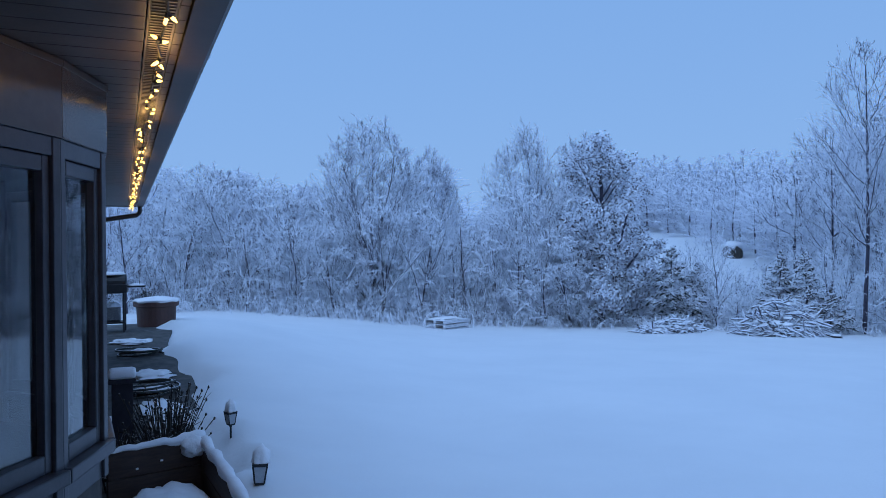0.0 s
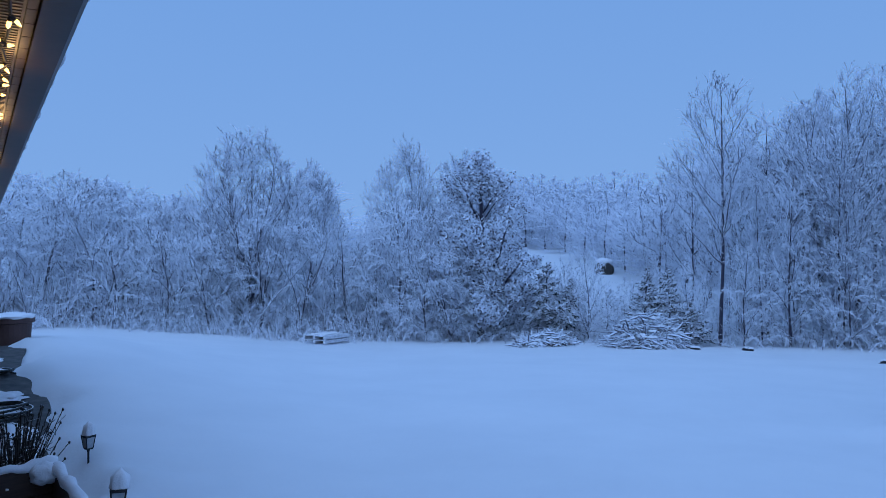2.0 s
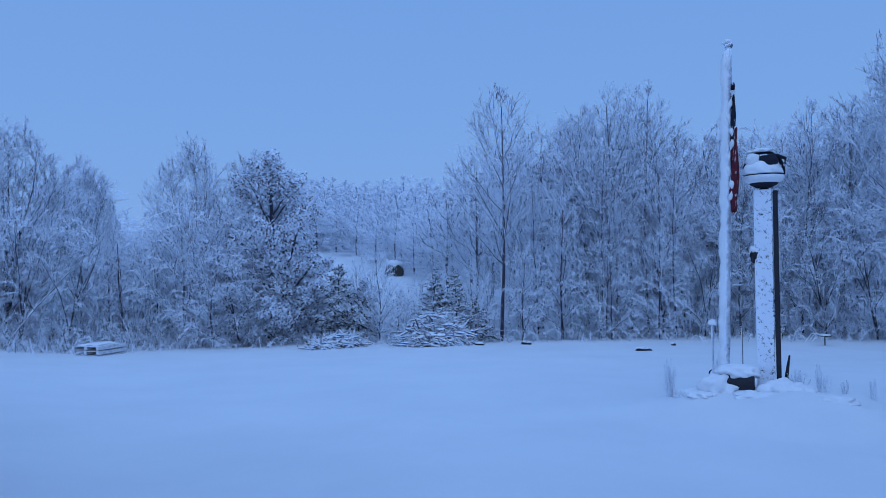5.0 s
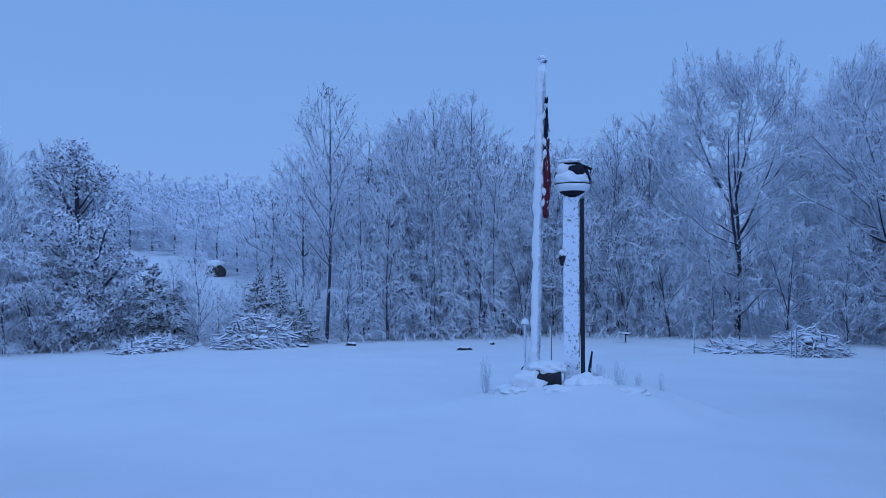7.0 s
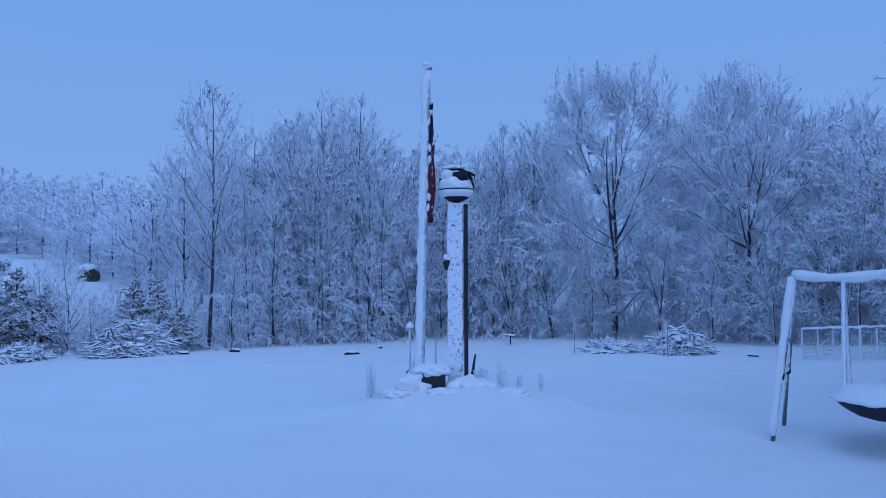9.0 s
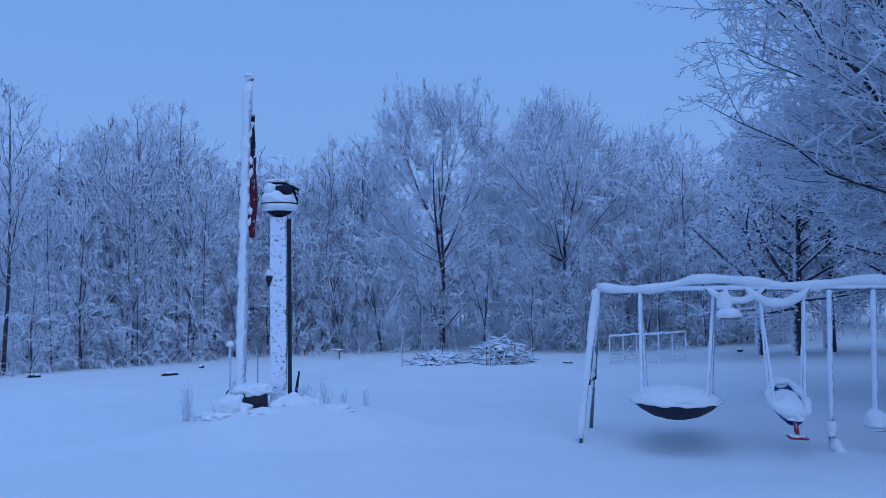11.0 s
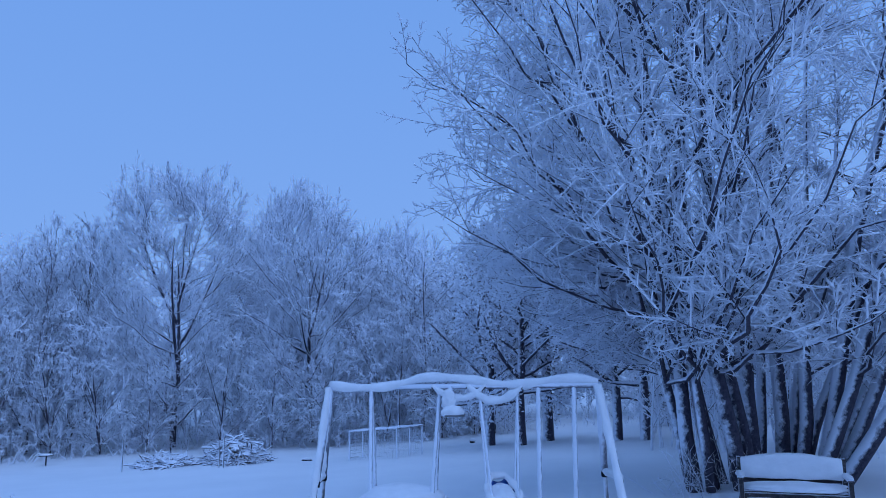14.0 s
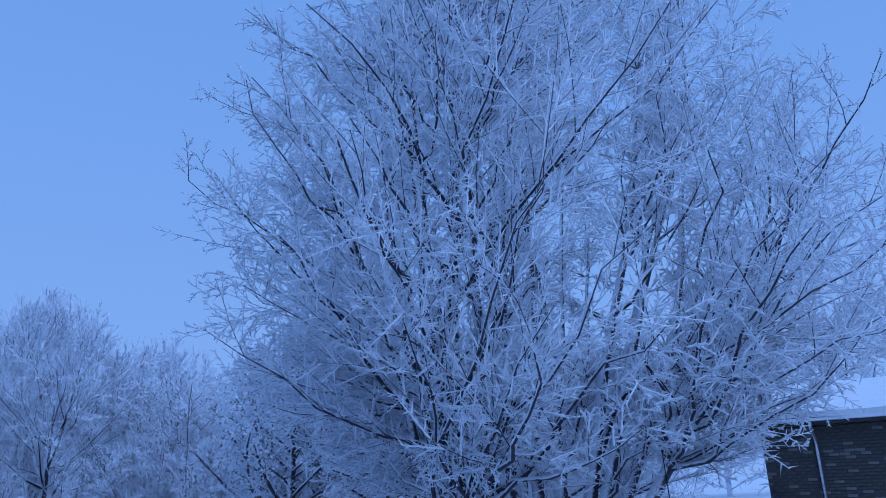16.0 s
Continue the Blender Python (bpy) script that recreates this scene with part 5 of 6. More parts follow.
def bell_post():
    x, y = 10.62, 3.42
    z = lay_at(x, y) - 0.15
    top = 2.58 - z
    ob = thing("bell_post", pose(x, y, z, 0, 0, 17), "rough square wooden post plastered with snow on one side", "post")
    bm = box((-0.10, -0.09, 0), (0.10, 0.135, top), 0.012)
    bmesh.ops.subdivide_edges(bm, edges=[e for e in bm.edges if abs((e.verts[0].co - e.verts[1].co).z) > 1], cuts=40, use_grid_fill=True)
    for v in bm.verts:
        v.co += Vector((noise.noise(v.co * 7), noise.noise(v.co * 7 + Vector((9, 0, 0))), 0)) * 0.012
    part("post", bm, M_POST, ob)
    part("side_board", box((-0.105, -0.165, 0.02), (0.05, -0.106, top - 0.02), 0.006), M_DARKWOOD, ob, "bare dark board")
    part("snag", tube([(0, -0.14, 0.12), (-0.03, -0.22, 0.28), (-0.02, -0.25, 0.50), (0.0, -0.27, 0.62)], [0.035, 0.03, 0.02, 0.012], 6), M_DARKWOOD, ob)
    part("cleat", blob((0.05, 0.06, 0.10), (-0.06, 0.13, 1.68 - z), 0.5, 3, 1), M_DARKWOOD, ob)
    part("snow_lump", blob((0.05, 0.05, 0.06), (-0.06, 0.15, 1.76 - z), 0.4, 3, 1), M_SNOW, ob, smooth=True)
    b = thing("dinner_bell", pose(x, y, z + top, 0, 0, 17), "black cast-iron dinner bell filled with snow on the post", "bell")
    part("bell", lathe([(0.02, 0.02), (0.10, 0.03), (0.17, 0.07), (0.22, 0.13), (0.25, 0.20), (0.24, 0.205), (0.20, 0.17)], 28), M_IRON, b, smooth=True)
    part("bracket", lathe([(0.09, -0.06), (0.07, 0.0), (0.05, 0.03)], 14), M_IRON, b)
    part("snow_band", lathe([(0.17, 0.085), (0.215, 0.10), (0.248, 0.14), (0.258, 0.18), (0.250, 0.19)], 28), M_SNOW, b, smooth=True)
    part("snow_fill", blob((0.26, 0.26, 0.17), (-0.01, 0.02, 0.24), 0.15, 4, 0.15), M_SNOW, b, smooth=True)
    ring = [(0, 0.245 * math.cos(a), 0.24 + 0.27 * math.sin(a)) for a in np.linspace(-0.15, math.pi + 0.15, 20)]
    part("yoke", tube([(-0.04, p[1], p[2]) for p in ring], 0.024, 8), M_IRON, b, smooth=True)
    part("hub", lathe([(0.0, -0.10), (0.11, -0.09), (0.13, 0.0), (0.10, 0.07), (0.0, 0.09)], 16, at=(-0.10, -0.06, 0.38)), M_IRON, b)
    part("arm", tube([(-0.10, -0.06, 0.45), (-0.12, -0.17, 0.44), (-0.12, -0.27, 0.40), (-0.10, -0.26, 0.33)], [0.03, 0.028, 0.022, 0.012], 7), M_IRON, b, smooth=True)
    part("snow_cap", blob((0.13, 0.17, 0.05), (0.0, 0.05, 0.52), 0.3, 4, 0.1), M_SNOW, b, smooth=True)
    part("snow_cap", blob((0.10, 0.09, 0.10), (-0.10, 0.14, 0.40), 0.3, 3, 1), M_SNOW, b, smooth=True)


def bed_things():
    x, y = 10.28, 3.72
    z = lay_at(x, y)
    ob = thing("log_planter", pose(x, y, z - 0.10, 0, 0, 20), "dark hollow log planter under a thick cushion of snow", "planter")
    lg = lathe([(0.0, -0.21), (0.15, -0.21), (0.17, -0.19), (0.18, 0.0), (0.17, 0.19), (0.15, 0.21), (0.0, 0.21)], 18)
    bmesh.ops.rotate(lg, verts=lg.verts, cent=(0, 0, 0), matrix=Matrix.Rotation(radians(90), 3, "X"))
    bmesh.ops.translate(lg, verts=lg.verts, vec=(0, 0, 0.13))
    part("log", lg, M_DARKWOOD, ob)
    part("snow_cap", blob((0.22, 0.28, 0.10), (0.05, 0.0, 0.28), 0.3, 4, 0.8), M_SNOW, ob, smooth=True)
    part("snow_drift", blob((0.20, 0.24, 0.17), (-0.12, 0.27, 0.08), 0.4, 4, 1), M_SNOW, ob, smooth=True)
    r = random.Random(12)
    for k, (px, py, sx, sy, sz) in enumerate([(10.3, 3.15, 0.2, 0.26, 0.16), (10.45, 2.95, 0.2, 0.2, 0.12), (10.15, 4.3, 0.18, 0.22, 0.10), (9.95, 3.4, 0.2, 0.3, 0.08), (10.2, 2.5, 0.2, 0.25, 0.07), (10.75, 3.9, 0.3, 0.3, 0.14), (9.75, 4.0, 0.14, 0.2, 0.06)]):
        bm = blob((sx, sy, sz), (px, py, lay_at(px, py) - 0.02), 0.45, 4, 1, freq=2.2)
        tagged(link("snow_hummock", bm, M_SNOW, smooth=True), "rounded hummock of snow over buried plants", "snow mound", "hummocks in the flower bed")
    for px, py, h, n, sp, sd in [(10.15, 4.62, 0.55, 14, 0.10, 1), (10.6, 3.03, 0.34, 14, 0.15, 2), (10.65, 2.75, 0.36, 10, 0.14, 3), (10.75, 2.2, 0.25, 6, 0.07, 4), (10.35, 3.25, 0.22, 9, 0.12, 5), (10.5, 4.05, 0.42, 3, 0.03, 6), (9.85, 4.35, 0.12, 6, 0.08, 7), (10.7, 2.5, 0.18, 8, 0.12, 8)]:
        rng = np.random.default_rng(sd)
        a = rng.uniform(0, 6.28, n)
        s = rng.random(n) * sp
        hh = h * rng.uniform(0.5, 1, n)
        p0 = np.stack([s * np.cos(a) * 0.5, s * np.sin(a) * 0.5, 0 * a - 0.03], -1)
        p1 = np.stack([s * np.cos(a), s * np.sin(a), hh], -1)
        P = np.stack([p0, (p0 + p1) / 2 + rng.normal(0, 0.01, (n, 3)), p1], 1)
        R = np.full((n, 3), 0.0055)
        P1, R1, L1 = sprout(rng, P, R, hh, 9, 0.1, 1.0, 50, 18, 0.22, 2, 0.1, 0, 0.1, 0.9, 0.009, 0.4)
        o = new("frosted_perennial", joined("frosted_perennial", [(P, R, 5)], [(P1, R1)], M_RIME))
        o.matrix_world = pose(px, py, lay_at(px, py))
        tagged(o, "dead perennial stalks furred with snow in the flower bed", "plant", "dead plants in the flower bed")
    x, y = 10.45, 4.10
    z = lay_at(x, y) - 0.05
    ob = thing("garden_ornament", pose(x, y, z), "slim metal garden ornament with a ball of snow on top", "ornament")
    part("stem", tube([(0, 0, 0), (0.01, 0.01, 0.4), (0, 0, 0.90)], 0.02, 7), M_WHITE_TUBE, ob)
    part("scroll", tube([(0.0, 0.02, 0.02), (0.0, 0.07, 0.12), (0.0, 0.05, 0.26), (0.0, 0.0, 0.30)], 0.010, 6), M_IRON, ob)
    part("snow_cap", blob((0.05, 0.06, 0.06), (0, 0, 0.93), 0.25, 3, 0.3), M_SNOW, ob, smooth=True)
    x, y = 10.52, 3.72
    ob = thing("garden_stake", pose(x, y, lay_at(x, y) - 0.05), "thin metal garden stake in the snowy flower bed", "stake")
    part("rod", tube([(0, 0, 0), (0, 0, 0.80)], 0.009, 6), M_TUBE, ob)
    part("snow_side", tube([(0, 0.008, 0.05), (0, 0.008, 0.81)], 0.008, 6), M_SNOW, ob)


flagpole()
bell_post()
bed_things()


# ---- swing set ----
A, B = Vector((10.14, -1.07, 1.49)), Vector((8.53, -4.18, 1.50))
BAR = (B - A).normalized()
SIDE = Vector((BAR.y, -BAR.x, 0))


def on_bar(t):
    return A.lerp(B, t)


def swing_set():
    ob = thing("swing_frame", pose(0, 0, 0), "tubular metal swing set frame buried in thick soft snow", "swing set")
    part("top_bar", tube([A, B], 0.035, 12), M_WHITE_TUBE, ob, smooth=True)
    n = 40
    wave = [0.0, -0.03, -0.035, -0.03, 0.0, 0.055, 0.06, 0.045, 0.02, -0.015, -0.02, -0.005, 0.03, 0.03, 0.0]
    pts, rad = [], []
    for i in range(n + 1):
        t = i / n
        w = float(np.interp(t, np.linspace(0, 1, len(wave)), wave))
        pts.append(on_bar(t) + Vector((0, 0, 0.040 + 1.35 * w)))
        rad.append(0.056 + 0.010 * math.sin(i * 0.9) - (0.012 if i in (0, n) else 0))
    part("bar_snow", tube(pts, rad, 12, flat=0.85), M_SNOW, ob, "thick wavy roll of snow", True)
    for top, out, half in ((A, Vector((0.10, 0.18, 0)), Vector((-0.48, 0.12, 0))), (B, Vector((-0.07, -0.17, 0)), Vector((-0.62, 0.15, 0)))):
        for sgn in (1, -1):
            foot = top + out + half * sgn
            foot.z = lay_at(foot.x, foot.y) - 0.05
            mid = top.lerp(foot, 0.60)
            part("leg", tube([top, top.lerp(foot, 0.3), mid], [0.042, 0.046, 0.040], 10), M_WHITE_TUBE, ob, smooth=True)
            part("leg_foot", tube([mid, foot], 0.027, 10), M_TUBE, ob, smooth=True)
            part("coupling", tube([mid.lerp(top, 0.03), mid.lerp(foot, 0.04)], 0.045, 10), M_IRON, ob)
            span = 0.94 if sgn == 1 else 0.58
            crust = tube([top.lerp(foot, 0.01 + span * i / 30) + Vector((-0.014, 0.02, 0.012)) for i in range(31)], [0.046 + 0.006 * math.sin(i * 0.63 + foot.x) + 0.004 * math.sin(i * 1.37 + 2) for i in range(31)], 10)
            if sgn == 1 or half.length < 0.55:
                part("snow_crust", crust, M_SNOW, ob, smooth=True)
            else:
                crust.free()
        f, g = top + out + half, top + out - half
        f.z, g.z = lay_at(f.x, f.y), lay_at(g.x, g.y)
        part("cross_tube", tube([top.lerp(f, 0.62), top.lerp(g, 0.62)], 0.02, 8), M_TUBE, ob)
        part("snow_roll", tube(arc(top.lerp(f, 0.62) + Vector((0, 0, 0.045)), top.lerp(g, 0.62) + Vector((0, 0, 0.045)), 0.0, 8, 0.01, 3), 0.042, 8), M_SNOW, ob, smooth=True)


def ropes(ob, pairs, r, mat=None):
    for a, b in pairs:
        pts = [Vector(a).lerp(Vector(b), i / 14) for i in range(15)]
        rr = [0.8 * r * (1 + 0.16 * math.sin(i * 2.3 + r * 100)) for i in range(15)]
        part("rope", tube(pts, rr, 7), mat or M_WHITE_TUBE, ob, "suspension rope sheathed in snow", True)


def nest_swing():
    c = Vector((9.62, -1.95, 0.0))
    ob = thing("nest_swing", pose(0, 0, 0), "round black nest swing heaped with snow", "swing")
    part("basket", lathe([(0.0, -0.13), (0.15, -0.118), (0.30, -0.075), (0.43, 0.0), (0.53, 0.085), (0.555, 0.10), (0.54, 0.115), (0.40, 0.03), (0.0, -0.08)], 36, at=c), M_NEST, ob, smooth=True)
    part("snow_mound", blob((0.53, 0.53, 0.165), c + Vector((0, 0, 0.115)), 0.12, 4, 0.03, freq=2.5), M_SNOW, ob, smooth=True)
    ring = [c + Vector((0.545 * math.cos(a), 0.545 * math.sin(a), 0.115 + 0.006 * math.sin(9 * a))) for a in np.linspace(0, 2 * math.pi, 49)]
    part("rim_snow", tube(ring, [0.018 + 0.006 * math.sin(i * 1.9) for i in range(49)], 8), M_SNOW, ob, smooth=True)
    p, q = on_bar(0.165), on_bar(0.43)
    ropes(ob, [(p, c - BAR * 0.40 + SIDE * 0.10 + Vector((0, 0, 0.12))), (p, c - BAR * 0.40 - SIDE * 0.10 + Vector((0, 0, 0.12))), (q, c + BAR * 0.40 + SIDE * 0.10 + Vector((0, 0, 0.12))), (q, c + BAR * 0.40 - SIDE * 0.10 + Vector((0, 0, 0.12)))], 0.032)


def boat_swing():
    """The blue two-seat swing with its red footrest."""
    f, b = Vector((8.66, -3.03, 0.09)), Vector((9.28, -3.10, 0.27))
    d = (b - f).normalized()
    s = d.cross(Vector((0, 0, 1))).normalized()
    u = s.cross(d)
    ob = thing("baby_swing", pose(0, 0, 0), "blue plastic rider swing with red footrest, full of snow", "swing")
    bm, rows = bmesh.new(), []
    n, w = 14, 14
    for i in range(n + 1):
        t = i / n
        half = 0.19 * math.sin(math.pi * (0.12 + 0.80 * t)) ** 0.6
        row = []
        for k in range(w + 1):
            a = math.pi * k / w
            p = f.lerp(b, t) + s * half * math.cos(a) - u * (0.13 * math.sin(a) ** 0.7 * (1 - 0.35 * t)) + u * (0.10 * t * t)
            row.append(bm.verts.new(p))
        rows.append(row)
    for p, q in zip(rows, rows[1:]):
        for k in range(w):
            bm.faces.new((p[k], p[k + 1], q[k + 1], q[k]))
    e = bmesh.ops.extrude_face_region(bm, geom=bm.faces[:])
    bmesh.ops.translate(bm, verts=[v for v in e["geom"] if isinstance(v, bmesh.types.BMVert)], vec=u * 0.02)
    bmesh.ops.recalc_face_normals(bm, faces=bm.faces[:])
    part("tub", bm, M_BLUE, ob, "bright blue plastic", True)
    rim = [f.lerp(b, t) + sg * s * 0.19 * math.sin(math.pi * (0.12 + 0.80 * t)) ** 0.6 + u * (0.02 + 0.10 * t * t) for sg, ts in ((1, np.linspace(0, 1, 12)), (-1, np.linspace(1, 0, 12))) for t in ts]
    part("rim_snow", tube(rim + rim[:1], [0.045 + 0.010 * math.sin(i * 1.7) for i in range(25)], 9), M_SNOW, ob, smooth=True)
    bm = blob((0.36, 0.16, 0.10), (0, 0, 0), 0.2, 4, 0.5)
    bmesh.ops.transform(bm, matrix=Matrix.Translation(f.lerp(b, 0.45) - u * 0.01) @ Matrix((d, s, u)).transposed().to_4x4(), verts=bm.verts)
    part("snow_fill", bm, M_SNOW, ob, smooth=True)
    k = f - d * 0.02 - u * 0.05
    part("footrest_stem", tube([k, k + Vector((-0.05, 0, -0.15))], 0.032, 8, flat=0.8), M_RED, ob, "red plastic")
    m = k + Vector((-0.07, 0.0, -0.17))
    bm = box((-0.04, -0.13, -0.016), (0.04, 0.13, 0.016), 0.012)
    bmesh.ops.transform(bm, matrix=Matrix.Translation(m) @ pose(0, 0, 0, 8, -25, 20), verts=bm.verts)
    part("footrest", bm, M_RED, ob, "red plastic bar speckled with snow")
    p, q = on_bar(0.575), on_bar(0.715)
    g = f.lerp(b, 0.45)
    ropes(ob, [(p, g - s * -0.0 + s * -0.18 + d * 0.12), (p, g - s * 0.16 - d * 0.12), (q, g + s * 0.18 + d * 0.18), (q, g + s * 0.16 - d * 0.10)], 0.019)


def belt_swing(t, low, name, label, disc):
    top = on_bar(t)
    end = Vector((top.x + 0.02, top.y + 0.02, low))
    ob = thing(name, pose(0, 0, 0), label, "swing")
    ropes(ob, [(top, end + Vector((0, 0, 0.10)))], 0.038)
    if disc:
        part("seat", lathe([(0.02, -0.015), (0.10, -0.015), (0.11, 0.0), (0.10, 0.015), (0.02, 0.02)], 20, at=end), M_WHITE_TUBE, ob)
        part("snow_cap", blob((0.12, 0.12, 0.16), end + Vector((0, 0, 0.06)), 0.2, 3, 0.2), M_SNOW, ob, smooth=True)
    else:
        seat = [end + BAR * v + Vector((0, 0, w)) for v, w in zip(np.interp(np.linspace(0, 4, 12), range(5), (0.0, 0.0, 0.05, 0.15, 0.22)), np.interp(np.linspace(0, 4, 12), range(5), (0.08, -0.07, -0.21, -0.31, -0.33)))]
        part("belt", tube(seat, 0.035, 8, flat=0.5), M_NEST, ob)
        part("snow_cap", tube([p + Vector((-0.01, 0.01, 0.055)) for p in seat], [0.06 + 0.012 * math.sin(i * 1.6) for i in range(12)], 9), M_SNOW, ob, smooth=True)


def garlands():
    """Slack chains looped under the bar, thick with snow."""
    for a, b, sag, r in ((0.40, 0.60, 0.17, 0.045), (0.53, 0.735, 0.20, 0.055)):
        ob = thing("slack_chain", pose(0, 0, 0), "slack swing chain looped under the bar, furred with snow", "chain", "slack chains")
        p, q = on_bar(a) + Vector((-0.03, 0.01, -0.01)), on_bar(b) + Vector((-0.03, 0.01, -0.01))
        part("chain", tube(arc(p, q, sag, 16), 0.012, 6), M_IRON, ob)
        part("snow", tube([v + Vector((0, 0, 0.03)) for v in arc(p, q, sag, 20, 0.008, 5)], [r * (0.35 + 0.65 * min(1, min(i, 20 - i) / 4)) * (1 + 0.12 * math.sin(i * 0.9)) for i in range(21)], 10), M_SNOW, ob, "snow roll", True)
    ob = thing("folded_seat", pose(0, 0, 0), "swing seat slung up under the bar with a lump of snow", "swing")
    c = on_bar(0.485) + Vector((-0.08, 0.05, -0.32))
    part("strap", tube([on_bar(0.47) + Vector((-0.04, 0.02, 0)), c + Vector((0.02, 0.0, 0.10))], 0.03, 7), M_WHITE_TUBE, ob)
    part("seat", box(c - Vector((0.08, 0.13, 0.05)), c + Vector((0.08, 0.13, -0.02)), 0.01), M_TUBE, ob)
    part("snow_cap", blob((0.11, 0.15, 0.09), c, 0.2, 3, 0.3), M_SNOW, ob, smooth=True)
    part("snow_web", blob((0.05, 0.09, 0.13), c + Vector((0.0, 0.05, 0.16)), 0.3, 3, 1), M_SNOW, ob, smooth=True)


swing_set()
nest_swing()
boat_swing()
belt_swing(0.79, -0.15, "belt_swing", "belt swing hanging crooked, its seat packed with snow", False)
belt_swing(0.915, -0.06, "disc_swing", "small disc swing on one rope, capped with snow", True)
garlands()


def bench():
    x, y = 8.53, -6.83
    z = lay_at(x, y) - 0.04
    turn = math.degrees(math.atan2(y, x)) - 90 + 180
    ob = thing("garden_bench", pose(x, y, z, 0, 0, turn + 185) @ Matrix.Diagonal((0.95, 0.95, 0.74, 1)), "weathered wooden garden bench deep in snow before the tree", "bench")
    w = 0.66
    for sx in (-w, w):
        part("front_leg", box((sx - 0.03, -0.30, 0.0), (sx + 0.03, -0.24, 0.62), 0.008), M_WOOD, ob)
        part("back_leg", box((sx - 0.03, 0.22, 0.0), (sx + 0.03, 0.28, 0.92), 0.008), M_WOOD, ob)
        part("armrest", box((sx - 0.045, -0.33, 0.621), (sx + 0.045, 0.22, 0.65), 0.008), M_WOOD, ob)
        part("arm_snow", blob((0.06, 0.28, 0.05), (sx, -0.05, 0.66), 0.2, 3, 0.2), M_SNOW, ob, smooth=True)
    for k in range(5):
        part("seat_slat", box((-w + 0.032, -0.28 + 0.10 * k, 0.40), (w - 0.032, -0.195 + 0.10 * k, 0.425), 0.006), M_WOOD, ob)
    for k in range(4):
        part("back_slat", box((-w + 0.032, 0.225, 0.50 + 0.11 * k), (w - 0.032, 0.25, 0.585 + 0.11 * k), 0.006), M_WOOD, ob)
    part("apron", box((-w + 0.032, -0.29, 0.10), (w - 0.032, -0.265, 0.39), 0.006), M_WOOD, ob)
    plaster = box((-w + 0.06, -0.31, 0.02), (w - 0.12, -0.292, 0.31), 0.006)
    bmesh.ops.subdivide_edges(plaster, edges=plaster.edges[:], cuts=6, use_grid_fill=True)
    for v in plaster.verts:
        v.co += Vector((0.5, 0.25, 1.0)) * 0.05 * noise.noise(v.co * 6)
    part("wind_packed_snow", plaster, M_SNOW, ob, smooth=True)
    bm = blob((0.68, 0.31, 0.10), (0, -0.08, 0.46), 0.15, 4, 0.25)
    part("seat_snow", bm, M_SNOW, ob, smooth=True)
    bm = box((-w + 0.02, 0.12, 0.56), (w - 0.02, 0.27, 0.96), 0.03)
    bmesh.ops.subdivide_edges(bm, edges=bm.edges[:], cuts=5, use_grid_fill=True)
    for v in bm.verts:
        if v.co.z > 0.8:
            v.co.z += 0.10 * math.cos(v.co.x * 2.2) - 0.06
        v.co += Vector((0, 1, 0.6)) * 0.03 * noise.noise(v.co * 5)
    part("back_snow", bm, M_SNOW, ob, smooth=True)


def bird_feeder():
    x, y = 7.75, -8.45
    z = lay_at(x, y)
    ob = thing("bird_feeder", pose(x, y, 0), "small roofed bird feeder hanging from a branch, snow on its roof", "bird feeder")
    part("hanger", tube([(0, 0, 1.25), (0.03, 0.02, 2.2)], 0.008, 5), M_IRON, ob)
    part("tray", box((-0.13, -0.13, 0.93), (0.13, 0.13, 0.96), 0.006), M_WOOD, ob)
    part("body", box((-0.08, -0.08, 0.961), (0.08, 0.08, 1.12), 0.006), M_WOOD, ob)
    bm = bmesh.new()
    bmesh.ops.create_cone(bm, cap_ends=True, segments=4, radius1=0.24, radius2=0.04, depth=0.13, matrix=pose(0, 0, 1.19, 0, 0, 45))
    part("roof", bm, M_WOOD, ob)
    part("snow_cap", blob((0.18, 0.18, 0.09), (0, 0, 1.21), 0.2, 3, 0.1), M_SNOW, ob, smooth=True)


bench()
bird_feeder()


# ---- out on the lawn ----
def wire_pen():
    c = [Vector((22.1, -2.79)), Vector((20.9, -3.95)), Vector((21.7, -4.85)), Vector((23.0, -3.7))]
    ob = thing("wire_pen", pose(0, 0, 0), "low wire-mesh garden pen with frosted rails and posts", "pen")
    h = 0.82
    for i in range(4):
        a, b = c[i], c[(i + 1) % 4]
        for k in range(1 + i % 2):
            p = a.lerp(b, k / 2)
            z = lay_at(*p)
            part("post", tube([(p.x, p.y, z - 0.05), (p.x, p.y, z + h)], 0.020, 6), M_RIME, ob)
        n = 8
        part("rail", tube([(a.lerp(b, k / n).x, a.lerp(b, k / n).y, lay_at(*a.lerp(b, k / n)) + h + 0.012 * math.sin(k * 2)) for k in range(n + 1)], 0.030, 6), M_RIME, ob)
        mesh = bmesh.new()
        m = int((b - a).length / 0.09)
        for k in range(m):
            p = a.lerp(b, (k + 0.5) / m)
            z = lay_at(*p)
            tube([(p.x, p.y, z), (p.x, p.y, z + h)], 0.003, 3, mesh)
        for j in range(7):
            tube([(a.x, a.y, lay_at(*a) + 0.08 + 0.10 * j), (b.x, b.y, lay_at(*b) + 0.08 + 0.10 * j)], 0.003, 3, mesh)
        part("mesh_panel", mesh, M_WIRE, ob)


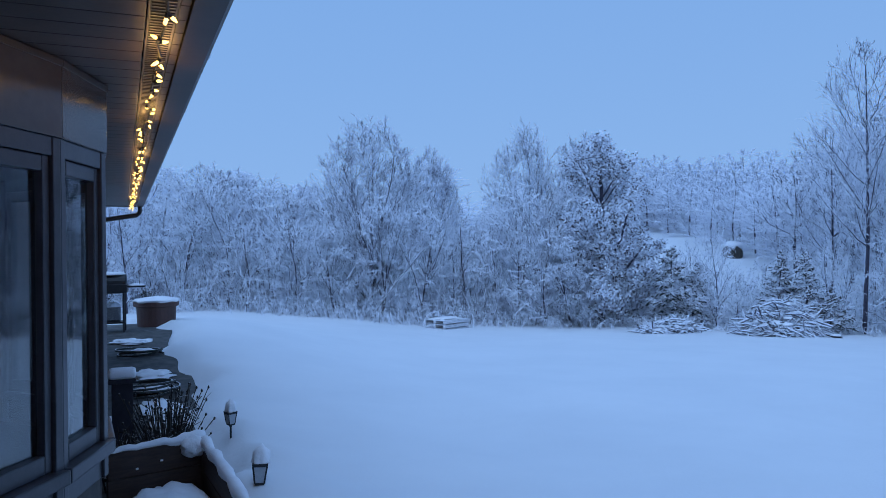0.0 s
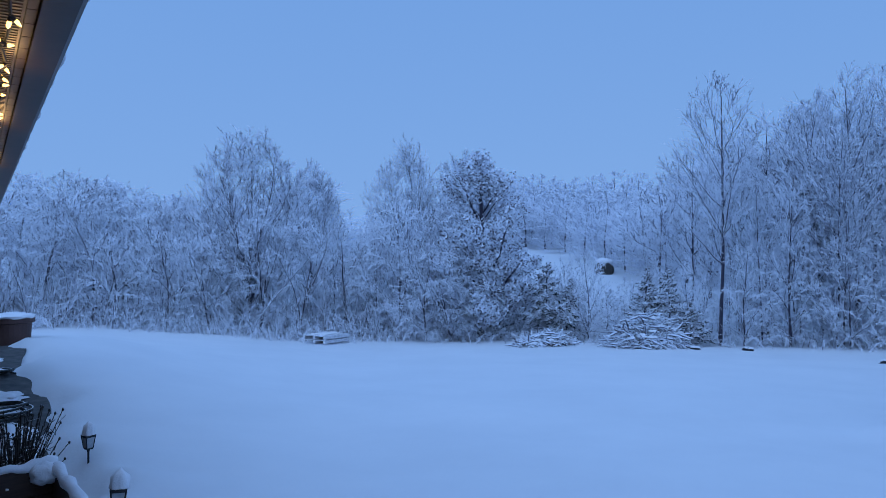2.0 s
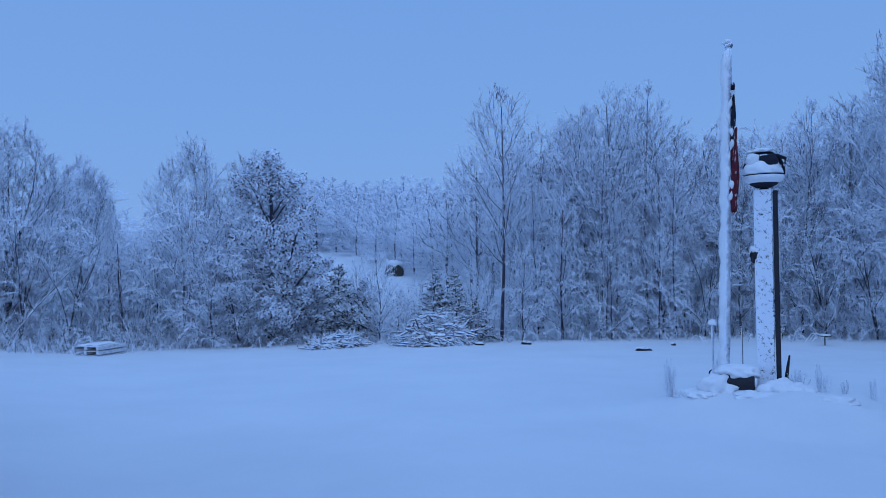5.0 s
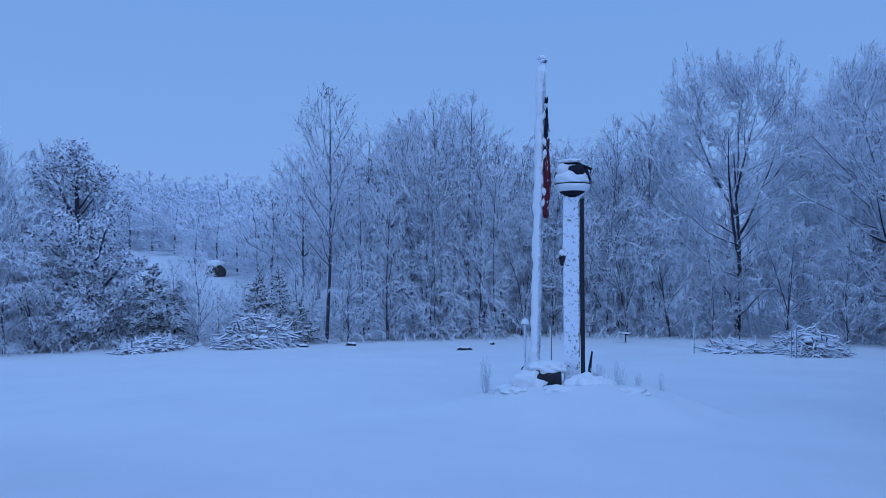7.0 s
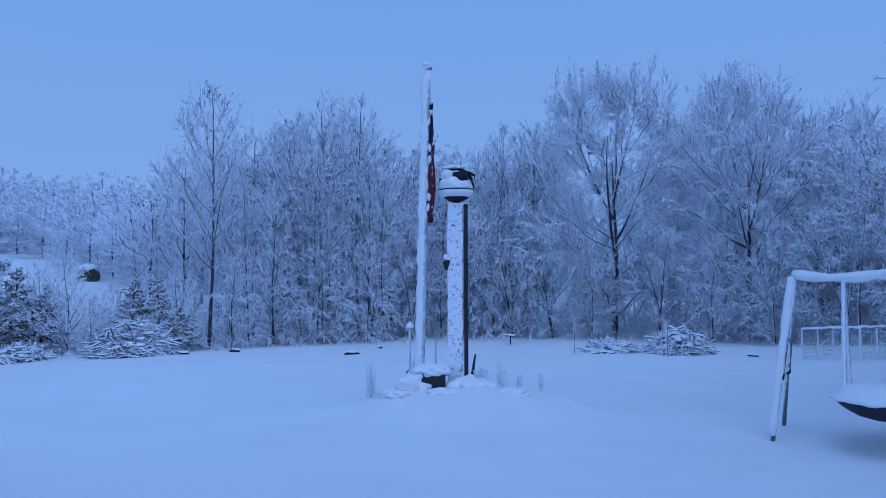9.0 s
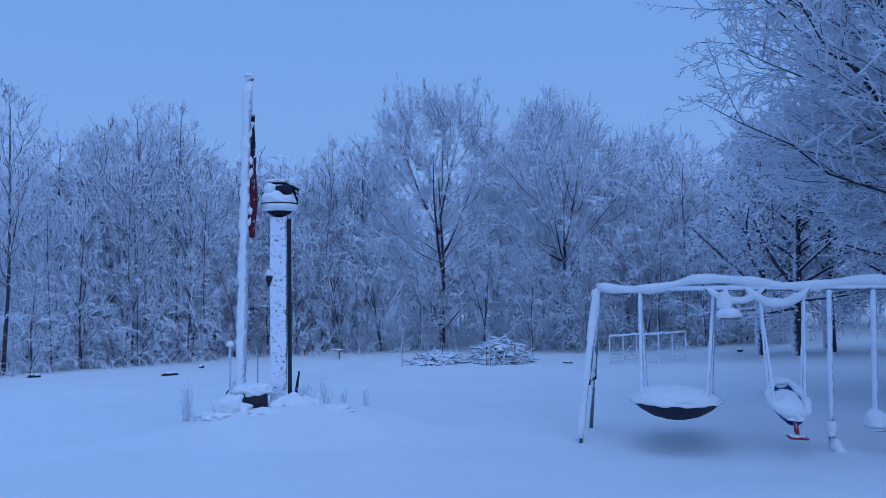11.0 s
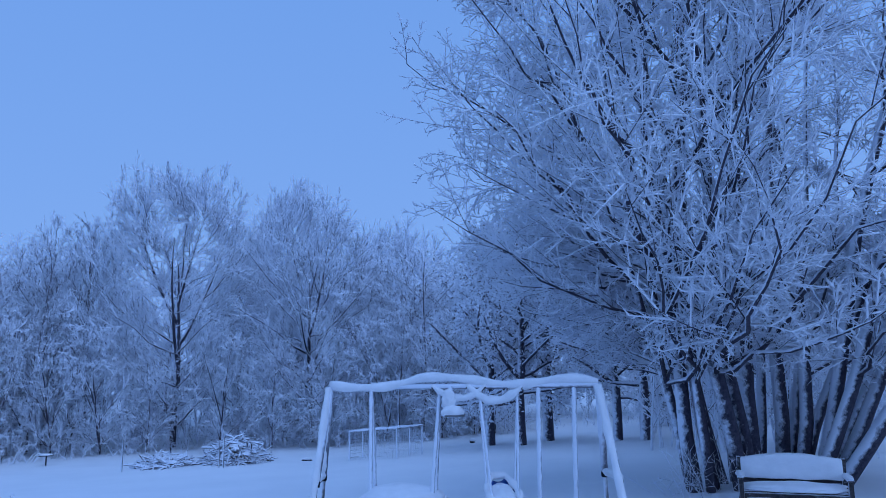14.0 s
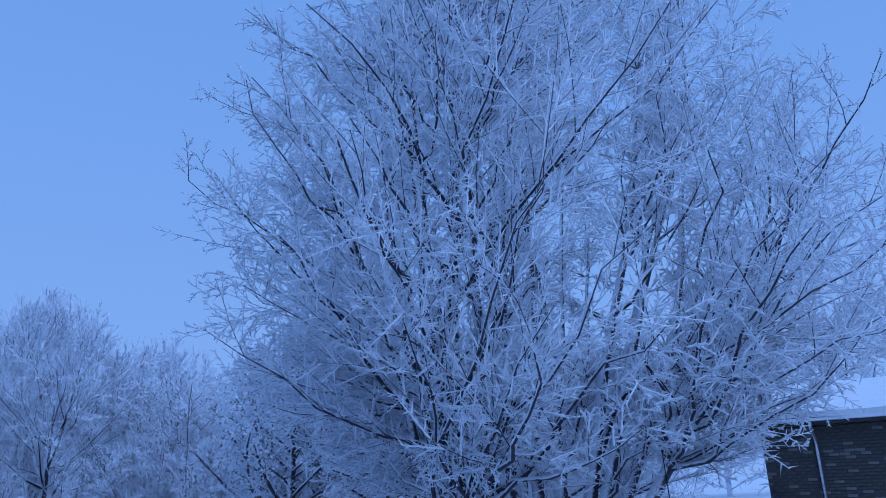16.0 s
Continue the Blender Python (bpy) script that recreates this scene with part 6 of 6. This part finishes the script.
def hay_bale():
    x, y = 38.0, 35.9
    ob = thing("hay_bale", pose(x, y, lay_at(x, y) + 0.22, 0, 90, 38), "round hay bale on the far field with a cap of snow", "hay bale")
    part("bale", lathe([(0.0, -0.6), (0.52, -0.6), (0.62, -0.55), (0.64, 0.0), (0.62, 0.55), (0.52, 0.6), (0.0, 0.6)], 28), M_HAY, ob)
    cap = blob((0.30, 0.60, 0.66), (0, 0, 0), 0.15, 3, 1)
    bmesh.ops.translate(cap, verts=cap.verts, vec=(-0.55, 0, 0))
    part("snow_cap", cap, M_SNOW, ob, smooth=True)


def pallet_stack():
    x, y = 11.25, 23.5
    ob = thing("pallet_stack", pose(x, y, lay_at(x, y) - 0.06, 0, 0, 22), "stack of old wooden pallets dusted with snow under trees", "pallet stack")
    for k in range(3):
        z = 0.14 * k
        pal = part("pallet", box((-0.6, -0.5, z), (0.6, -0.40, z + 0.09)), M_PALLET, ob)
        part("stringer", box((-0.6, -0.05, z), (0.6, 0.05, z + 0.09)), M_PALLET, pal)
        part("stringer", box((-0.6, 0.40, z), (0.6, 0.5, z + 0.09)), M_PALLET, pal)
        for j in range(7):
            part("deck_board", box((-0.6 + 0.175 * j, -0.5, z + 0.091), (-0.47 + 0.175 * j, 0.5, z + 0.112)), M_PALLET, pal)
    part("snow_cap", blob((0.56, 0.45, 0.06), (0, 0, 0.40), 0.35, 4, 0.1), M_SNOW, ob, smooth=True)


def lawn_bits():
    for x, y, h, lab in ((22.5, 3.35, 0.85, "young sapling tied to a thin stake on the lawn"), (22.1, 0.68, 0.80, "frosted sapling beside two thin stakes on the lawn")):
        z = lay_at(x, y)
        ob = thing("sapling", pose(x, y, z), lab, "sapling", "saplings on the lawn")
        part("stake", tube([(0, 0, -0.05), (0, 0, h)], 0.016, 5), M_WIRE, ob)
        if x < 22.3:
            part("stake", tube([(0, 0.12, -0.05), (0, 0.12, h * 0.9)], 0.016, 5), M_WIRE, ob)
        rng = np.random.default_rng(int(x * 10))
        P, R, L = stem(rng, (0.03, 0.03, 0), (0.05, 0), h * 1.3, 0.014, 5, 0.05)
        P1, R1, L1 = sprout(rng, P, R, L, 12, 0.5, 1, 45, 12, 0.22, 3, 0.1, 0, 0.1, 0.8, 0.007, 0.3)
        o = new("branches", joined("branches", [(P, R, 5), (P1, R1, 3)], [], M_TWIG))
        o.parent = ob
    x, y = 26.3, 6.15
    ob = thing("bird_table", pose(x, y, lay_at(x, y)), "small dark bird table standing on the snowy lawn", "bird table")
    part("stem", tube([(0, 0, -0.05), (0, 0, 0.30)], 0.02, 6), M_IRON, ob)
    part("top", box((-0.15, -0.19, 0.30), (0.15, 0.19, 0.325), 0.008), M_IRON, ob)
    part("snow_cap", blob((0.14, 0.18, 0.05), (0, 0, 0.325), 0.2, 3, 0.1), M_SNOW, ob, smooth=True)
    x, y = 28.4, 8.0
    ob = thing("utility_box", pose(x, y, lay_at(x, y)), "small grey box on a peg before the undergrowth", "utility box")
    part("box", box((-0.10, -0.12, 0.18), (0.10, 0.12, 0.48), 0.02), M_TUBE, ob)
    part("peg", tube([(0, 0, -0.05), (0, 0, 0.18)], 0.025, 6), M_IRON, ob)
    for k, (x, y, s) in enumerate([(20.9, 14.0, 0.18), (20.5, 9.7, 0.22), (17.8, 19.4, 0.2), (23.2, 9.9, 0.14), (23.6, -1.7, 0.15), (19.8, 15.1, 0.15)]):
        ob = thing("stone", pose(x, y, lay_at(x, y), 0, 0, 40 * k), "dark flat stone edging out of the snow", "stone", "stones on the lawn")
        part("rock", blob((s * 0.5, s, 0.07), (0, 0, 0.02), 0.5, 3, 1), M_DARKWOOD, ob)
        part("snow_cap", blob((s * 0.5, s * 0.95, 0.05), (0.04, 0.0, 0.07), 0.3, 3, 0.3), M_SNOW, ob, smooth=True)
    x, y = 24.6, -7.2
    ob = thing("snowy_stump", pose(x, y, lay_at(x, y)), "dark tree stump with a cap of snow at the lawn's edge", "stump")
    part("stump", lathe([(0.10, -0.05), (0.08, 0.04), (0.075, 0.09)], 14), M_DARKWOOD, ob)
    part("snow_cap", blob((0.13, 0.13, 0.07), (0, 0, 0.09), 0.25, 3, 0.2), M_SNOW, ob, smooth=True)


wire_pen()
hay_bale()
pallet_stack()
lawn_bits()


# ---- the brick garage ----
def garage():
    a, b = Vector((11.80, -16.10)), Vector((5.2, -19.55))
    d = (b - a).normalized()
    turn = math.degrees(math.atan2(d.y, d.x))
    g = lay_at(a.x, a.y) - 0.2
    ob = thing("garage", pose(a.x, a.y, 0, 0, 0, turn), "dark brick garage with a low snow-covered roof", "garage")
    length, eave, deep = (b - a).length, 2.98, 7.0
    core = part("wall", box((0.0, 0.03, g), (length, deep, eave - 0.12)), M_MORTAR, ob)
    rows = int((eave - 0.14 - 0.9) / 0.075)
    stock = {}
    r = random.Random(7)

    def brick(w, mat):
        key = (round(w, 3), mat.name)
        if key not in stock:
            bm = box((0, 0, 0), (w, 0.05, 0.065), 0.004)
            me = bpy.data.meshes.new("brick")
            bm.to_mesh(me)
            bm.free()
            me.materials.append(mat)
            stock[key] = me
        return stock[key]

    count = 0
    rest = bmesh.new()
    for j in range(int((eave - 0.14 - g) / 0.075)):
        z = eave - 0.14 - 0.075 * (j + 1)
        x = -0.004 if j % 2 else -0.11
        while x < length - 0.05:
            x0, x1 = max(x, 0.0), min(x + 0.205, length)
            if x1 - x0 > 0.03:
                if x0 < 2.6 and j < 24 and count < 300:
                    o = new("brick", brick(x1 - x0, M_BRICK_PALE if r.random() < 0.12 else M_BRICK))
                    o.matrix_basis = pose(x0, 0.0 + r.uniform(-0.003, 0.003), z)
                    o.parent = core
                    count += 1
                else:
                    box((x0, r.uniform(-0.003, 0.003), z), (x1, 0.05, z + 0.065), 0, rest)
            x += 0.215
    tagged(part("brickwork", rest, M_BRICK, core), kind="stuff")
    part("fascia", box((-0.35, -0.38, eave - 0.12), (length + 0.3, -0.34, eave + 0.03), 0.004), M_FRAME, ob)
    part("soffit", box((-0.35, -0.339, eave - 0.118), (length + 0.3, 0.02, eave - 0.10)), M_FRAME, ob)
    part("gutter", box((-0.35, -0.46, eave - 0.05), (length + 0.3, -0.383, eave + 0.03), 0.015), M_TUBE, ob)
    roof = bmesh.new()
    prof = [(-0.46, eave + 0.035), (-0.47, eave + 0.17), (deep / 2, eave + 1.22), (deep + 0.4, eave + 0.15), (deep + 0.4, eave + 0.03), (deep / 2, eave + 1.06)]
    rows_ = [[roof.verts.new((x, y + 0.02 * math.sin(x * 3), z + 0.015 * math.sin(x * 2.1))) for y, z in prof] for x in np.linspace(-0.36, length + 0.3, 24)]
    for p, q in zip(rows_, rows_[1:]):
        for i in range(6):
            roof.faces.new((p[i], p[(i + 1) % 6], q[(i + 1) % 6], q[i]))
    roof.faces.new(rows_[0]), roof.faces.new(rows_[-1][::-1])
    bmesh.ops.recalc_face_normals(roof, faces=roof.faces[:])
    part("roof", roof, M_SNOW, ob, "roof under smooth deep snow")
    gable = bmesh.new()
    q = [gable.verts.new((0.05 + dx, y, z)) for dx in (0, 0.1) for y, z in ((0.03, eave - 0.1), (deep, eave - 0.1), (deep / 2, eave + 1.05))]
    for f in ((0, 1, 2), (5, 4, 3), (0, 3, 4, 1), (1, 4, 5, 2), (2, 5, 3, 0)):
        gable.faces.new([q[i] for i in f])
    part("gable", gable, M_WALL, ob)
    part("downspout", tube([(1.15, -0.42, eave - 0.05), (1.15, -0.40, eave - 0.2), (1.17, -0.05, eave - 0.42), (1.17, -0.04, eave - 0.6), (1.17, -0.04, 0.1)], 0.035, 8), M_TUBE, ob, "grey metal downspout", True)
    c = Vector((11.6, -15.9))
    o = thing("covered_cart", pose(c.x, c.y, lay_at(c.x, c.y)), "dark round-topped covered cart standing by the brick wall", "cart")
    part("cover", blob((0.55, 0.45, 1.42), (0, 0, 0.0), 0.12, 4, 0.02), M_NEST, o, smooth=True)


garage()
